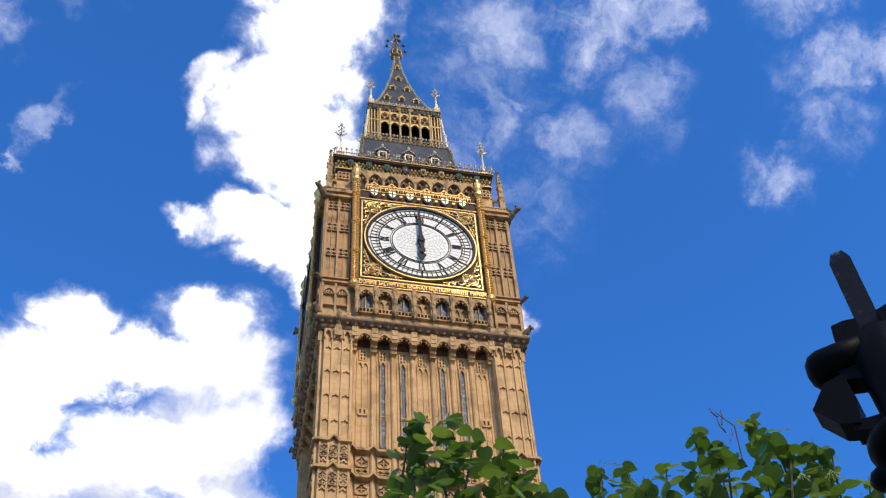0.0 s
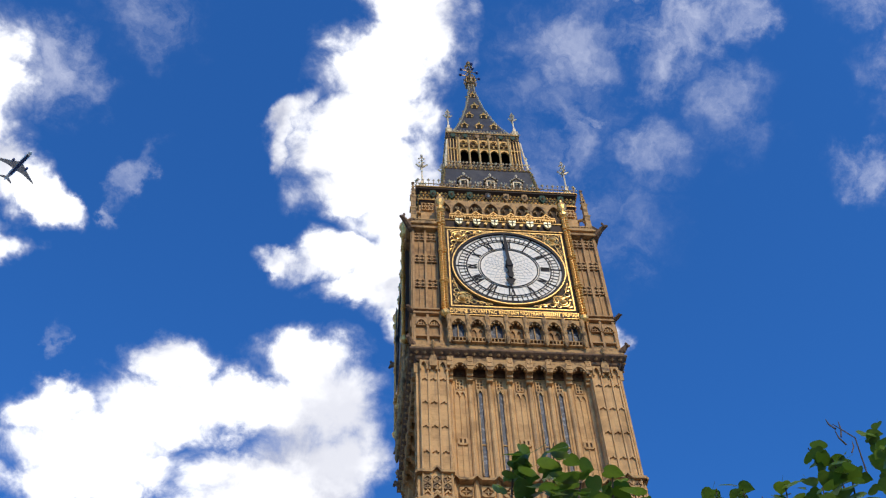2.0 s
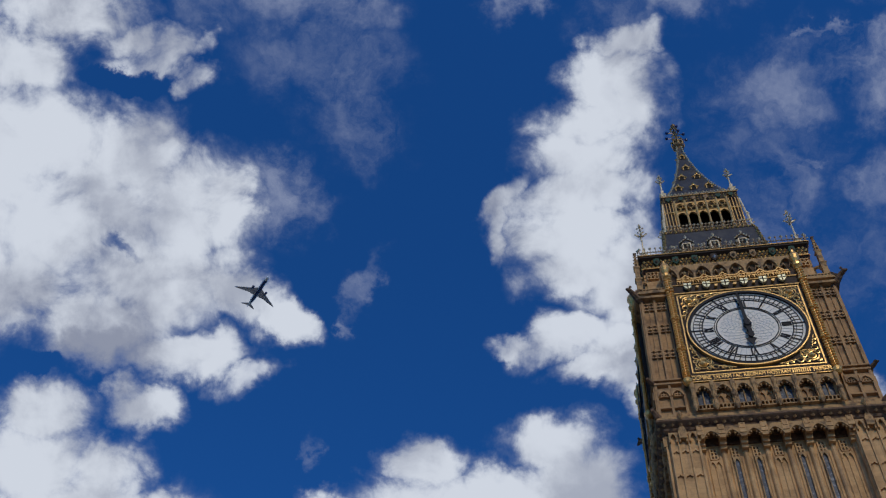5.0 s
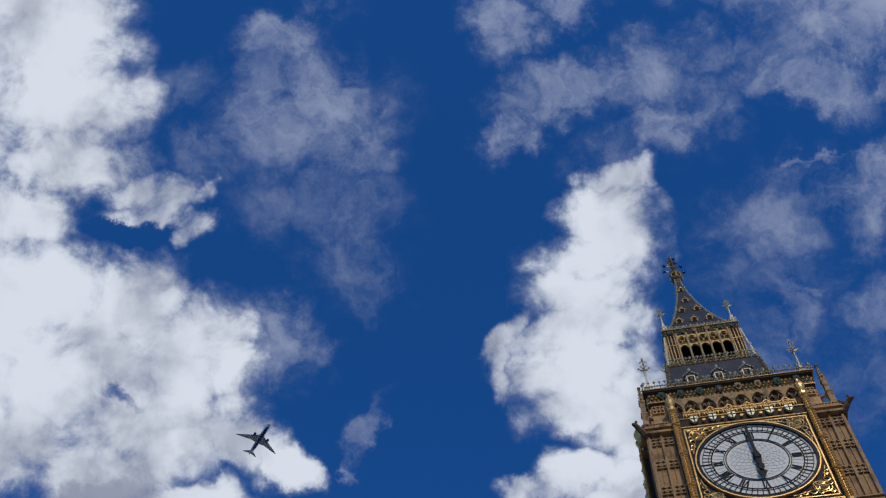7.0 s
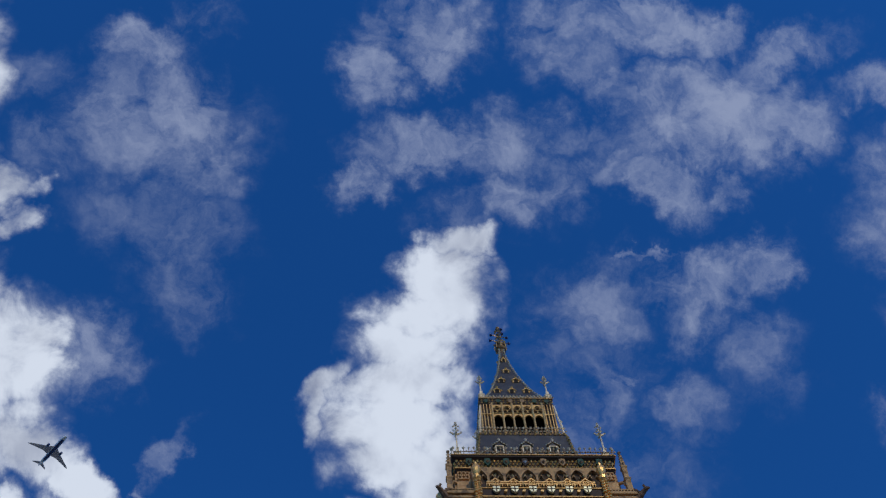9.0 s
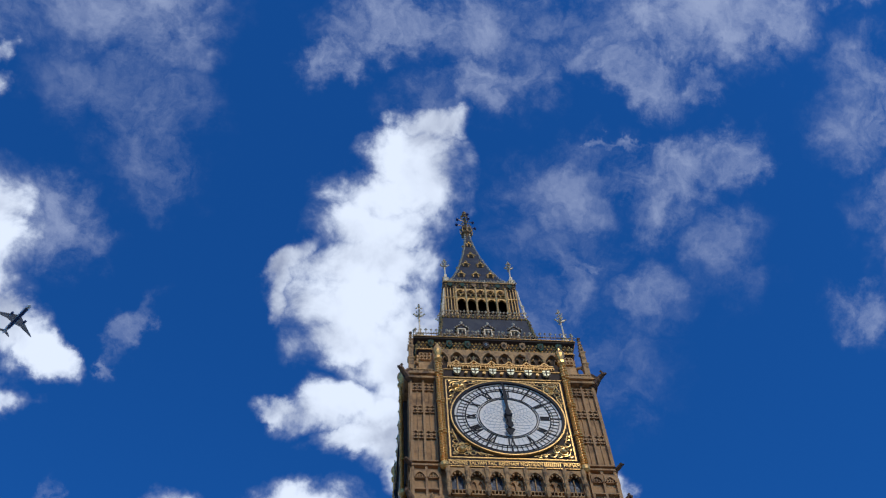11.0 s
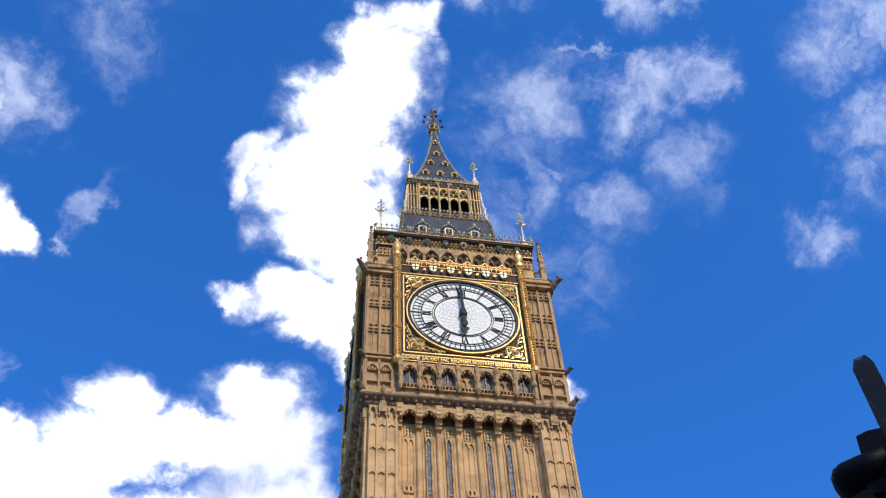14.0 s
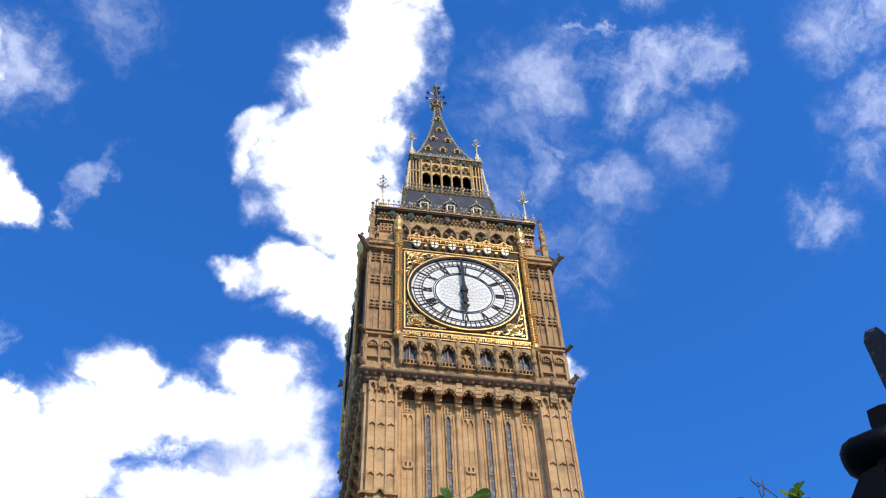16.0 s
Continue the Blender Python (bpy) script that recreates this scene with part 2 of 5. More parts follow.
    thin = field(CENTRE_VEILS + HIGH_WISPS + EAST_WISPS + EAST_VEILS + EAST_PUFFS, 2.5, 0.2)
    rough_edge = nmath(nt, "MULTIPLY", nmath(nt, "MULTIPLY_ADD", fine, 1.5, -0.75), nrange(nt, dense, 0.0, 0.3))
    solid = nrange(nt, nmath(nt, "ADD", dense, rough_edge), 0.12, 0.90)
    rim = nrange(nt, nmath(nt, "MULTIPLY_ADD", rough_edge, 0.9, dense), 0.10, 0.45, 0.0, 0.20)
    shreds = nnoise(nt, nvec(nt, "ADD", warped, (7.3, 2.2, 0)), 17.0, 11.0, 0.66, distort=0.25)
    veil = nmath(nt, "MULTIPLY", nrange(nt, thin, 0.03, 0.62), nrange(nt, nmath(nt, "MULTIPLY_ADD", thin, 0.32, shreds), 0.42, 0.92, 0.0, 0.74))
    cover = nmath(nt, "MAXIMUM", nmath(nt, "MAXIMUM", solid, rim), veil)
    # grey undersides and soft folds in the thick cloud, bright where it is thick and lit
    folds = nmath(nt, "MULTIPLY_ADD", soft, 0.80, nmath(nt, "MULTIPLY", fine, 0.22))
    lit = nmath(nt, "SUBTRACT", nrange(nt, folds, 0.39, 0.62), nmath(nt, "MULTIPLY", field(SHADED_BASES, 1.6, 0.2), 0.75))
    body = nmix(nt, nrange(nt, lit, -0.45, 0.80), (0.60, 0.62, 0.73), (1.42, 1.42, 1.43))
    cloud = nmix(nt, nrange(nt, solid, 0.1, 0.8), (0.74, 0.78, 0.95), body)
    cloud = nscale(nt, cloud, CLOUD_GAIN)
    blue = nscale(nt, nmix(nt, 1.0, sky.outputs[0], (0.184, 0.54, 0.975), "MULTIPLY"), SKY_GAIN)
    plug(nt, back.inputs["Color"], nmix(nt, cover, blue, cloud))
    back.inputs["Strength"].default_value = 0.1
    nt.links.new(back.outputs[0], out.inputs[0])


make_world()
sun_data = bpy.data.lights.new("sun", "SUN")
sun_data.energy, sun_data.angle, sun_data.color = 3.2, radians(0.5), (1.0, 0.84, 0.61)
sun = new("sun", sun_data)
sun_dir = Vector((math.sin(radians(SUN_AZ)) * math.cos(radians(SUN_ELEV)), math.cos(radians(SUN_AZ)) * math.cos(radians(SUN_ELEV)), math.sin(radians(SUN_ELEV))))
sun.matrix_basis = look(tuple(sun_dir * 300), (0, 0, 0))


# ---- materials ----
def material(name, colour, rough=0.7, metal=0.0, spot=None, spot_scale=3.0, spot_lo=0.45, spot_hi=0.65, grain=40.0, bump=0.15, bump_size=0.01, streak=None, vary=0.0, courses=False, shine=0.5):
    """A surface with a base colour, stains of a second colour, fine grain and relief, upright streaks and, if wanted, ashlar courses."""
    m = bpy.data.materials.new(name)
    m.use_nodes = True
    nt = m.node_tree
    b = nt.nodes["Principled BSDF"]
    place = nt.nodes.new("ShaderNodeTexCoord").outputs["Object"]
    tone = nnoise(nt, place, grain, 6.0, 0.6)
    col = nmix(nt, tone, tuple(c * 0.82 for c in colour), tuple(min(1.0, c * 1.15) for c in colour))
    if spot:
        col = nmix(nt, nrange(nt, nnoise(nt, place, spot_scale, 6.0, 0.6), spot_lo, spot_hi), col, spot)
    height = tone
    if streak:
        run = nt.nodes.new("ShaderNodeMapping")
        plug(nt, run.inputs["Vector"], place)
        run.inputs["Scale"].default_value = (1.0, 1.0, 0.06)
        col = nmix(nt, nrange(nt, nnoise(nt, run.outputs[0], 2.6, 6.0, 0.65), 0.50, 0.78, 0.0, 0.75), col, streak)
    if courses:
        sep = nt.nodes.new("ShaderNodeSeparateXYZ")
        plug(nt, sep.inputs[0], place)
        flat = nt.nodes.new("ShaderNodeCombineXYZ")
        plug(nt, flat.inputs[0], nmath(nt, "ADD", sep.outputs[0], sep.outputs[1])), plug(nt, flat.inputs[1], sep.outputs[2])
        brick = nt.nodes.new("ShaderNodeTexBrick")
        plug(nt, brick.inputs["Vector"], flat.outputs[0])
        brick.inputs["Color1"].default_value, brick.inputs["Color2"].default_value, brick.inputs["Mortar"].default_value = (1, 1, 1, 1), (0.78, 0.76, 0.73, 1), (0.55, 0.5, 0.45, 1)
        brick.inputs["Scale"].default_value, brick.inputs["Brick Width"].default_value, brick.inputs["Row Height"].default_value = 1.0, 0.75, 0.36
        brick.inputs["Mortar Size"].default_value = 0.012
        col = nmix(nt, 0.42, col, brick.outputs["Color"], "MULTIPLY")
    if vary:
        info = nt.nodes.new("ShaderNodeObjectInfo")
        col = nmix(nt, nmath(nt, "MULTIPLY", info.outputs["Random"], vary), col, tuple(c * 0.55 for c in colour))
    plug(nt, b.inputs["Base Color"], col)
    b.inputs["Metallic"].default_value, b.inputs["Specular IOR Level"].default_value = metal, shine
    plug(nt, b.inputs["Roughness"], nrange(nt, tone, 0.2, 0.8, max(0.03, rough - 0.12), min(1.0, rough + 0.12), False))
    if bump:
        n = nt.nodes.new("ShaderNodeBump")
        n.inputs["Strength"].default_value, n.inputs["Distance"].default_value = bump, bump_size
        plug(nt, n.inputs["Height"], height)
        plug(nt, b.inputs["Normal"], n.outputs[0])
    return m


STONE = material("honey_limestone", (0.66, 0.40, 0.175), 0.85, spot=(0.46, 0.27, 0.115), spot_scale=0.9, grain=9.0, bump=0.4, bump_size=0.03, streak=(0.24, 0.16, 0.10), courses=True, shine=0.2)
CARVED = material("carved_limestone", (0.50, 0.30, 0.125), 0.85, spot=(0.17, 0.11, 0.06), spot_scale=2.2, grain=14.0, bump=0.5, bump_size=0.04, streak=(0.16, 0.11, 0.07), shine=0.2)
# dark stone colour that stands in for shade inside hollows
RECESS_SHADE = material("stone_painted_shade", (0.12, 0.078, 0.045), 0.9, spot=(0.05, 0.036, 0.025), spot_scale=2.5, grain=12.0, bump=0.5, bump_size=0.04, shine=0.2)
GOLD = material("gilding", (0.80, 0.49, 0.15), 0.30, 0.6, spot=(0.40, 0.22, 0.06), spot_scale=2.0, spot_lo=0.5, spot_hi=0.8, grain=16.0, bump=0.3, bump_size=0.02)
GILT_STONE = material("gilded_ironwork", (0.50, 0.31, 0.095), 0.48, 0.5, spot=(0.16, 0.09, 0.035), spot_scale=4.0, grain=16.0, bump=0.3, bump_size=0.02, shine=0.3)
BRONZE = material("tarnished_gilding", (0.24, 0.148, 0.06), 0.55, 0.25, spot=(0.08, 0.055, 0.03), spot_scale=5.0, grain=16.0, bump=0.3, bump_size=0.02, shine=0.3)
COLUMN_GILT = material("bright_column_gilding", (0.82, 0.47, 0.13), 0.28, 0.5, spot=(0.22, 0.12, 0.05), spot_scale=6.0, spot_lo=0.54, spot_hi=0.8, grain=16.0, bump=0.3, bump_size=0.02)
STAGE = material("brown_weathered_limestone", (0.50, 0.295, 0.13), 0.85, spot=(0.28, 0.165, 0.08), spot_scale=1.1, grain=9.0, bump=0.4, bump_size=0.03, streak=(0.17, 0.115, 0.075), courses=True, shine=0.2)
# stained brown; also the painted shade of arcade back and cornice soffit
UMBER_STONE = material("stained_and_shade_brown_stone", (0.20, 0.118, 0.066), 0.88, spot=(0.09, 0.06, 0.04), spot_scale=3.5, grain=14.0, bump=0.6, bump_size=0.05, shine=0.2)
PALE_GOLD = material("pale_gold_enamel", (1.0, 0.84, 0.48), 0.30, 0.7, grain=12.0, bump=0.05, shine=0.3)
PALE = material("pale_weathered_gilding", (0.86, 0.70, 0.44), 0.5, 0.1, spot=(0.26, 0.16, 0.07), spot_scale=6.0, spot_lo=0.52, spot_hi=0.7, grain=20.0, bump=0.2, shine=0.3)
IRON = material("cast_iron_roof", (0.036, 0.037, 0.044), 0.6, spot=(0.065, 0.062, 0.060), spot_scale=1.2, grain=10.0, bump=0.3, bump_size=0.02, streak=(0.06, 0.06, 0.065), shine=0.25)
BLACK = material("black_paint", (0.012, 0.012, 0.015), 0.45, grain=20.0, bump=0.1, shine=0.12)
UMBER = material("dark_brown_paint", (0.045, 0.028, 0.018), 0.55, grain=20.0, bump=0.1, shine=0.12)
OPAL = material("opal_glass", (0.86, 0.78, 0.64), 0.3, spot=(0.80, 0.74, 0.63), spot_scale=1.6, grain=6.0, bump=0.05, shine=0.25)
LEAD = material("grey_glazing_bar", (0.36, 0.38, 0.38), 0.6, grain=20.0, bump=0.0)
GLASS = material("leaded_window_glass", (0.055, 0.062, 0.078), 0.4, spot=(0.18, 0.195, 0.22), spot_scale=4.0, spot_lo=0.50, spot_hi=0.64, grain=6.0, bump=0.6, bump_size=0.05, shine=0.2)
# near-black colour for the painted shade inside lantern and dormers
DARK = material("interior_painted_shade", (0.03, 0.026, 0.022), 0.9, grain=6.0, shine=0.12)
GREEN = material("green_enamel", (0.016, 0.060, 0.034), 0.7, grain=12.0, spot=(0.05, 0.045, 0.02), spot_scale=4.0, shine=0.3)
BLUE = material("blue_enamel", (0.02, 0.04, 0.16), 0.3, grain=12.0)
RAILING = material("black_iron_railing", (0.009, 0.009, 0.011), 0.42, spot=(0.075, 0.072, 0.068), spot_scale=22.0, spot_lo=0.55, spot_hi=0.66, grain=60.0, bump=0.5, bump_size=0.004, shine=0.12)
JAPANNED = material("black_japanned_iron", (0.004, 0.004, 0.005), 0.5, grain=60.0, bump=0.2, bump_size=0.003, shine=0.05)
BARK = material("lime_bark", (0.10, 0.075, 0.05), 0.9, spot=(0.06, 0.05, 0.035), spot_scale=8.0, grain=60.0, bump=0.6, bump_size=0.005)
PAVING = material("grey_paving", (0.23, 0.22, 0.20), 0.85, spot=(0.15, 0.145, 0.135), spot_scale=0.4, grain=20.0, bump=0.3, courses=True)
HULL_WHITE = material("white_aircraft_paint", (0.78, 0.79, 0.80), 0.3, grain=0.5, bump=0.0)
HULL_BLUE = material("dark_blue_aircraft_paint", (0.035, 0.06, 0.17), 0.35, grain=0.5, bump=0.0)
WING_GREY = material("grey_aircraft_paint", (0.58, 0.59, 0.61), 0.4, grain=0.5, bump=0.0)


def leaf_material(name, colour, back):
    m = bpy.data.materials.new(name)
    m.use_nodes = True
    nt = m.node_tree
    b = nt.nodes["Principled BSDF"]
    place = nt.nodes.new("ShaderNodeTexCoord").outputs["Object"]
    info = nt.nodes.new("ShaderNodeObjectInfo").outputs["Random"]
    isle = nt.nodes.new("ShaderNodeNewGeometry").outputs["Random Per Island"]
    pick = nmath(nt, "FRACT", nmath(nt, "ADD", info, isle))
    col = nmix(nt, pick, colour, back)
    col = nmix(nt, nrange(nt, nnoise(nt, place, 30.0, 4.0), 0.45, 0.7, 0.0, 0.4), col, tuple(c * 0.6 for c in colour))
    plug(nt, b.inputs["Base Color"], col)
    b.inputs["Roughness"].default_value = 0.45
    thin = nt.nodes.new("ShaderNodeBsdfTranslucent")
    plug(nt, thin.inputs["Color"], nmix(nt, 1.0, col, (1.5, 1.7, 0.7), "MULTIPLY"))
    both = nt.nodes.new("ShaderNodeMixShader")
    both.inputs[0].default_value = 0.4
    nt.links.new(b.outputs[0], both.inputs[1]), nt.links.new(thin.outputs[0], both.inputs[2])
    nt.links.new(both.outputs[0], nt.nodes["Material Output"].inputs[0])
    return m


LEAF = leaf_material("lime_leaf", (0.060, 0.110, 0.018), (0.15, 0.20, 0.04))
BLOSSOM = leaf_material("lime_blossom", (0.42, 0.46, 0.24), (0.50, 0.50, 0.30))


# ---- shapes ----
class Geo:
    """Collects corners and faces of one mesh."""

    def __init__(self):
        self.v, self.f = [], []

    def add(self, pts, faces):
        k = len(self.v)
        self.v.extend(tuple(p) for p in pts)
        self.f.extend(tuple(i + k for i in q) for q in faces)
        return self

    def turn(self, m):
        """Carry all corners along with a pose."""
        self.v = [tuple(m @ Vector(p)) for p in self.v]
        return self

    def box(self, x0, x1, y0, y1, z0, z1, m=None):
        pts = [Vector((x, y, z)) for z in (z0, z1) for y in (y0, y1) for x in (x0, x1)]
        if m:
            pts = [m @ p for p in pts]
        return self.add(pts, [(0, 2, 3, 1), (4, 5, 7, 6), (0, 1, 5, 4), (2, 6, 7, 3), (0, 4, 6, 2), (1, 3, 7, 5)])

    def slab(self, pts, y0, y1):
        """An outline in x and z, given depth from y0 to y1."""
        n = len(pts)
        return self.add([(x, y0, z) for x, z in pts] + [(x, y1, z) for x, z in pts],
                        [tuple(range(n)), tuple(range(2 * n - 1, n - 1, -1))] + [(i, i + n, (i + 1) % n + n, (i + 1) % n) for i in range(n)])

    def post(self, pts, z0, z1):
        """An outline in x and y, raised from z0 to z1."""
        n = len(pts)
        return self.add([(x, y, z0) for x, y in pts] + [(x, y, z1) for x, y in pts],
                        [tuple(range(n - 1, -1, -1)), tuple(range(n, 2 * n))] + [(i, (i + 1) % n, (i + 1) % n + n, i + n) for i in range(n)])

    def lathe(self, cx, cy, prof, n=10, turn=0.0, m=None):
        pts = []
        for r, z in prof:
            for i in range(n):
                a = radians(turn) + 2 * math.pi * i / n
                p = Vector((cx + r * math.cos(a), cy + r * math.sin(a), z))
                pts.append(m @ p if m else p)
        faces = [(j * n + i, j * n + (i + 1) % n, (j + 1) * n + (i + 1) % n, (j + 1) * n + i) for j in range(len(prof) - 1) for i in range(n)]
        return self.add(pts, faces + [tuple(range(n - 1, -1, -1)), tuple(range((len(prof) - 1) * n, len(prof) * n))])

    def square(self, prof, cx=0.0, cy=0.0):
        """A square turned profile of half widths and heights."""
        return self.lathe(cx, cy, [(r * math.sqrt(2), z) for r, z in prof], 4, 45)

    def ball(self, x, y, z, r, n=8, tall=1.0):
        return self.lathe(x, y, [(r * math.sin(a), z - tall * r * math.cos(a)) for a in (0.12, 0.6, 1.1, 1.57, 2.04, 2.54, 3.02)], n)

    def gem(self, x, y, z, r, tall=1.0):
        return self.add([(x + r, y, z), (x, y + r, z), (x - r, y, z), (x, y - r, z), (x, y, z + r * tall), (x, y, z - r * tall)],
                        [(0, 1, 4), (1, 2, 4), (2, 3, 4), (3, 0, 4), (1, 0, 5), (2, 1, 5), (3, 2, 5), (0, 3, 5)])

    def tube(self, path, r, n=6, closed=False):
        path = [Vector(p) for p in path]
        k = len(path)
        pts, side = [], None
        for i, p in enumerate(path):
            a, b = (path[i - 1], path[(i + 1) % k]) if closed else (path[max(0, i - 1)], path[min(k - 1, i + 1)])
            d = (b - a).normalized()
            if side is None:
                side = d.orthogonal().normalized()
            side = (side - d * side.dot(d)).normalized()
            up = d.cross(side)
            rr = r[i] if isinstance(r, (list, tuple)) else r
            pts += [p + (side * math.cos(t) + up * math.sin(t)) * rr for t in (2 * math.pi * j / n for j in range(n))]
        faces = [(i * n + j, i * n + (j + 1) % n, ((i + 1) % k) * n + (j + 1) % n, ((i + 1) % k) * n + j) for i in range(k if closed else k - 1) for j in range(n)]
        if not closed:
            faces += [tuple(range(n - 1, -1, -1)), tuple(range((k - 1) * n, k * n))]
        return self.add(pts, faces)

    def strip(self, line, h, y0, y1):
        """A moulding of height h that follows a line in x and z."""
        n = len(line)
        pts = [p for x, z in line for p in ((x, y0, z), (x, y1, z), (x, y1, z + h), (x, y0, z + h))]
        quads = [(4 * i + q, 4 * i + (q + 1) % 4, 4 * i + 4 + (q + 1) % 4, 4 * i + 4 + q) for i in range(n - 1) for q in range(4)]
        return self.add(pts, quads + [(0, 1, 2, 3), (4 * n - 4, 4 * n - 3, 4 * n - 2, 4 * n - 1)])

    def grille(self, x0, x1, z0, z1, nx, nz, bar, y0, y1):
        """A pierced panel of upright and level bars."""
        for i in range(nx + 1):
            x = x0 + (x1 - x0) * i / nx
            self.box(x - bar / 2, x + bar / 2, y0, y1, z0, z1)
        for j in range(nz + 1):
            z = z0 + (z1 - z0) * j / nz
            self.box(x0, x1, y0 + 0.01, y1, z - bar / 2, z + bar / 2)
        return self

    def foils(self, x, z, r, y0, y1, bar=0.07):
        """A square panel with a pierced four-lobed opening."""
        n = 16
        inner, outer = [], []
        for i in range(n):
            a = 2 * math.pi * i / n + math.pi / n
            q = r * (0.66 + 0.24 * abs(math.cos(2 * a)) - 0.14 * abs(math.sin(2 * a)))
            inner.append((x + q * math.cos(a), z + q * math.sin(a)))
            s = r / max(abs(math.cos(a)), abs(math.sin(a)))
            outer.append((x + s * math.cos(a), z + s * math.sin(a)))
        for i in range(n):
            j = (i + 1) % n
            self.slab([inner[i], inner[j], outer[j], outer[i]], y0, y1)
        if r < 0.2:
            return self
        self.box(x - bar * 0.4, x + bar * 0.4, y0 + 0.03, y1, z - r * 0.6, z + r * 0.6)
        self.box(x - r * 0.6, x + r * 0.6, y0 + 0.035, y1, z - bar * 0.4, z + bar * 0.4)
        return self

    def arch(self, cx, half_open, half, z_foot, z_spring, z_crown, z_top, y0, y1, cusps=0.0, n=12):
        """A slab pierced by a pointed opening; its legs go down to z_foot."""
        inner, outer = [(cx - half_open, z_foot)], [(cx - half, z_foot)]
        for i in range(n + 1):
            s = -1 + 2 * i / n
            z = z_spring + (z_crown - z_spring) * (1 - abs(s) ** 1.7) ** 0.85 if abs(s) < 1 else z_spring
            inner.append((cx + s * half_open, min(z, z_top - 0.02)))
            outer.append((cx + s * half, z_top))
        inner.append((cx + half_open, z_foot)), outer.append((cx + half, z_foot))
        k = len(inner)
        pts = [p for (xa, za), (xb, zb) in zip(inner, outer) for p in ((xa, y0, za), (xb, y0, zb), (xb, y1, zb), (xa, y1, za))]
        quads = [(4 * i + q, 4 * i + (q + 1) % 4, 4 * i + 4 + (q + 1) % 4, 4 * i + 4 + q) for i in range(k - 1) for q in range(4)]
        return self.add(pts, quads + [(0, 1, 2, 3), (4 * k - 4, 4 * k - 3, 4 * k - 2, 4 * k - 1)])


def cusps(parents, x, z, r, y0, y1, rise=1.0):
    """Pointed cusps that hang into an arch head, each a small part of the arch."""
    for a in (0.16, 0.36, 0.64, 0.84):
        t = math.pi * a
        c = (x + r * math.cos(t), z + r * rise * math.sin(t))
        d = Vector((-math.cos(t), -math.sin(t)))
        n = Vector((-d.y, d.x))
        tip = (c[0] + d.x * 0.16, c[1] + d.y * 0.16)
        g = Geo().slab([(c[0] + n.x * 0.10 - d.x * 0.08, c[1] + n.y * 0.10 - d.y * 0.08), tip, (c[0] - n.x * 0.10 - d.x * 0.08, c[1] - n.y * 0.10 - d.y * 0.08)], y0, y1)
        faces4("cusp", g, CARVED, parents)


def link_mesh(name, geo, mat, smooth=False):
    me = bpy.data.meshes.new(name)
    me.from_pydata([tuple(p) for p in geo.v], [], geo.f)
    bm = bmesh.new()
    bm.from_mesh(me)
    bmesh.ops.recalc_face_normals(bm, faces=bm.faces)
    bm.to_mesh(me)
    bm.free()
    if smooth:
        me.polygons.foreach_set("use_smooth", [True] * len(me.polygons))
    me.materials.append(mat)
    return me


def part(name, geo, mat, parent, label="", smooth=False, m=None):
    """One mesh object under a thing or a part."""
    ob = new(name, geo if isinstance(geo, bpy.types.Mesh) else link_mesh(name, geo, mat, smooth))
    ob.parent = parent
    if m is not None:
        ob.matrix_basis = m
    return tagged(ob, label) if label else ob


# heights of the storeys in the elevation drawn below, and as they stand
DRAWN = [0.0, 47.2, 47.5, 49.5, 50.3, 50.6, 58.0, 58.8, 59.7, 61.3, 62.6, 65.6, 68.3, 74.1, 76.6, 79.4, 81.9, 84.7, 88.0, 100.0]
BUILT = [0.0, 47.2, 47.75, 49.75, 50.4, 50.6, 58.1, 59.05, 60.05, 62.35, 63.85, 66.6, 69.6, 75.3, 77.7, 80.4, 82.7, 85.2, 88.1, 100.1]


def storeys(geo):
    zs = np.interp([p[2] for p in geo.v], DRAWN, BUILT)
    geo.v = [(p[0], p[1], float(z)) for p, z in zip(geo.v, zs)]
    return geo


def faces4(name, geo, mat, parents, label="", smooth=False, sides=4):
    """The same part on the sides of the square tower; returns the parts in order."""
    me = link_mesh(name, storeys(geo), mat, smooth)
    made = []
    for i in range(sides):
        if isinstance(parents, list):
            made.append(part(name, me, mat, parents[i], label))
        else:
            made.append(part(name, me, mat, parents, label, m=pose(0, 0, 0, 0, 0, -90 * i)))
    return made


def thing(name, label, category, at=(0, 0, 0), group="", turn=0.0):
    ob = new(name)
    ob.matrix_basis = pose(*at, 0, 0, turn)
    return tagged(ob, label, category, group)


# ---- ground ----
g = Geo()
g.add([(-2500, -2500, 0), (2500, -2500, 0), (2500, 2500, 0), (-2500, 2500, 0)], [(0, 1, 2, 3)])
tagged(new("ground", link_mesh("ground", g, PAVING)), "grey stone paving round the foot of the tower", "ground", kind="structure")

# ---- clock tower; heights are from 0.9 m under the paving ----
tower = thing("clock_tower", "tall Gothic clock tower of honey limestone with gilded dials", "clock tower", (0, 0, -0.9))
BAYS = [1.1 * k for k in range(-3, 4)]
BAY_Y, PIL_Y, STAGE_Y, DIAL_Z = -5.0, -5.7, -6.05, 54.3

# shaft
g = Geo().box(-5.0, 5.0, -5.0, 5.0, 0.9, 47.0)
part("shaft_wall", g, STONE, tower, "honey limestone shaft with upright panels")


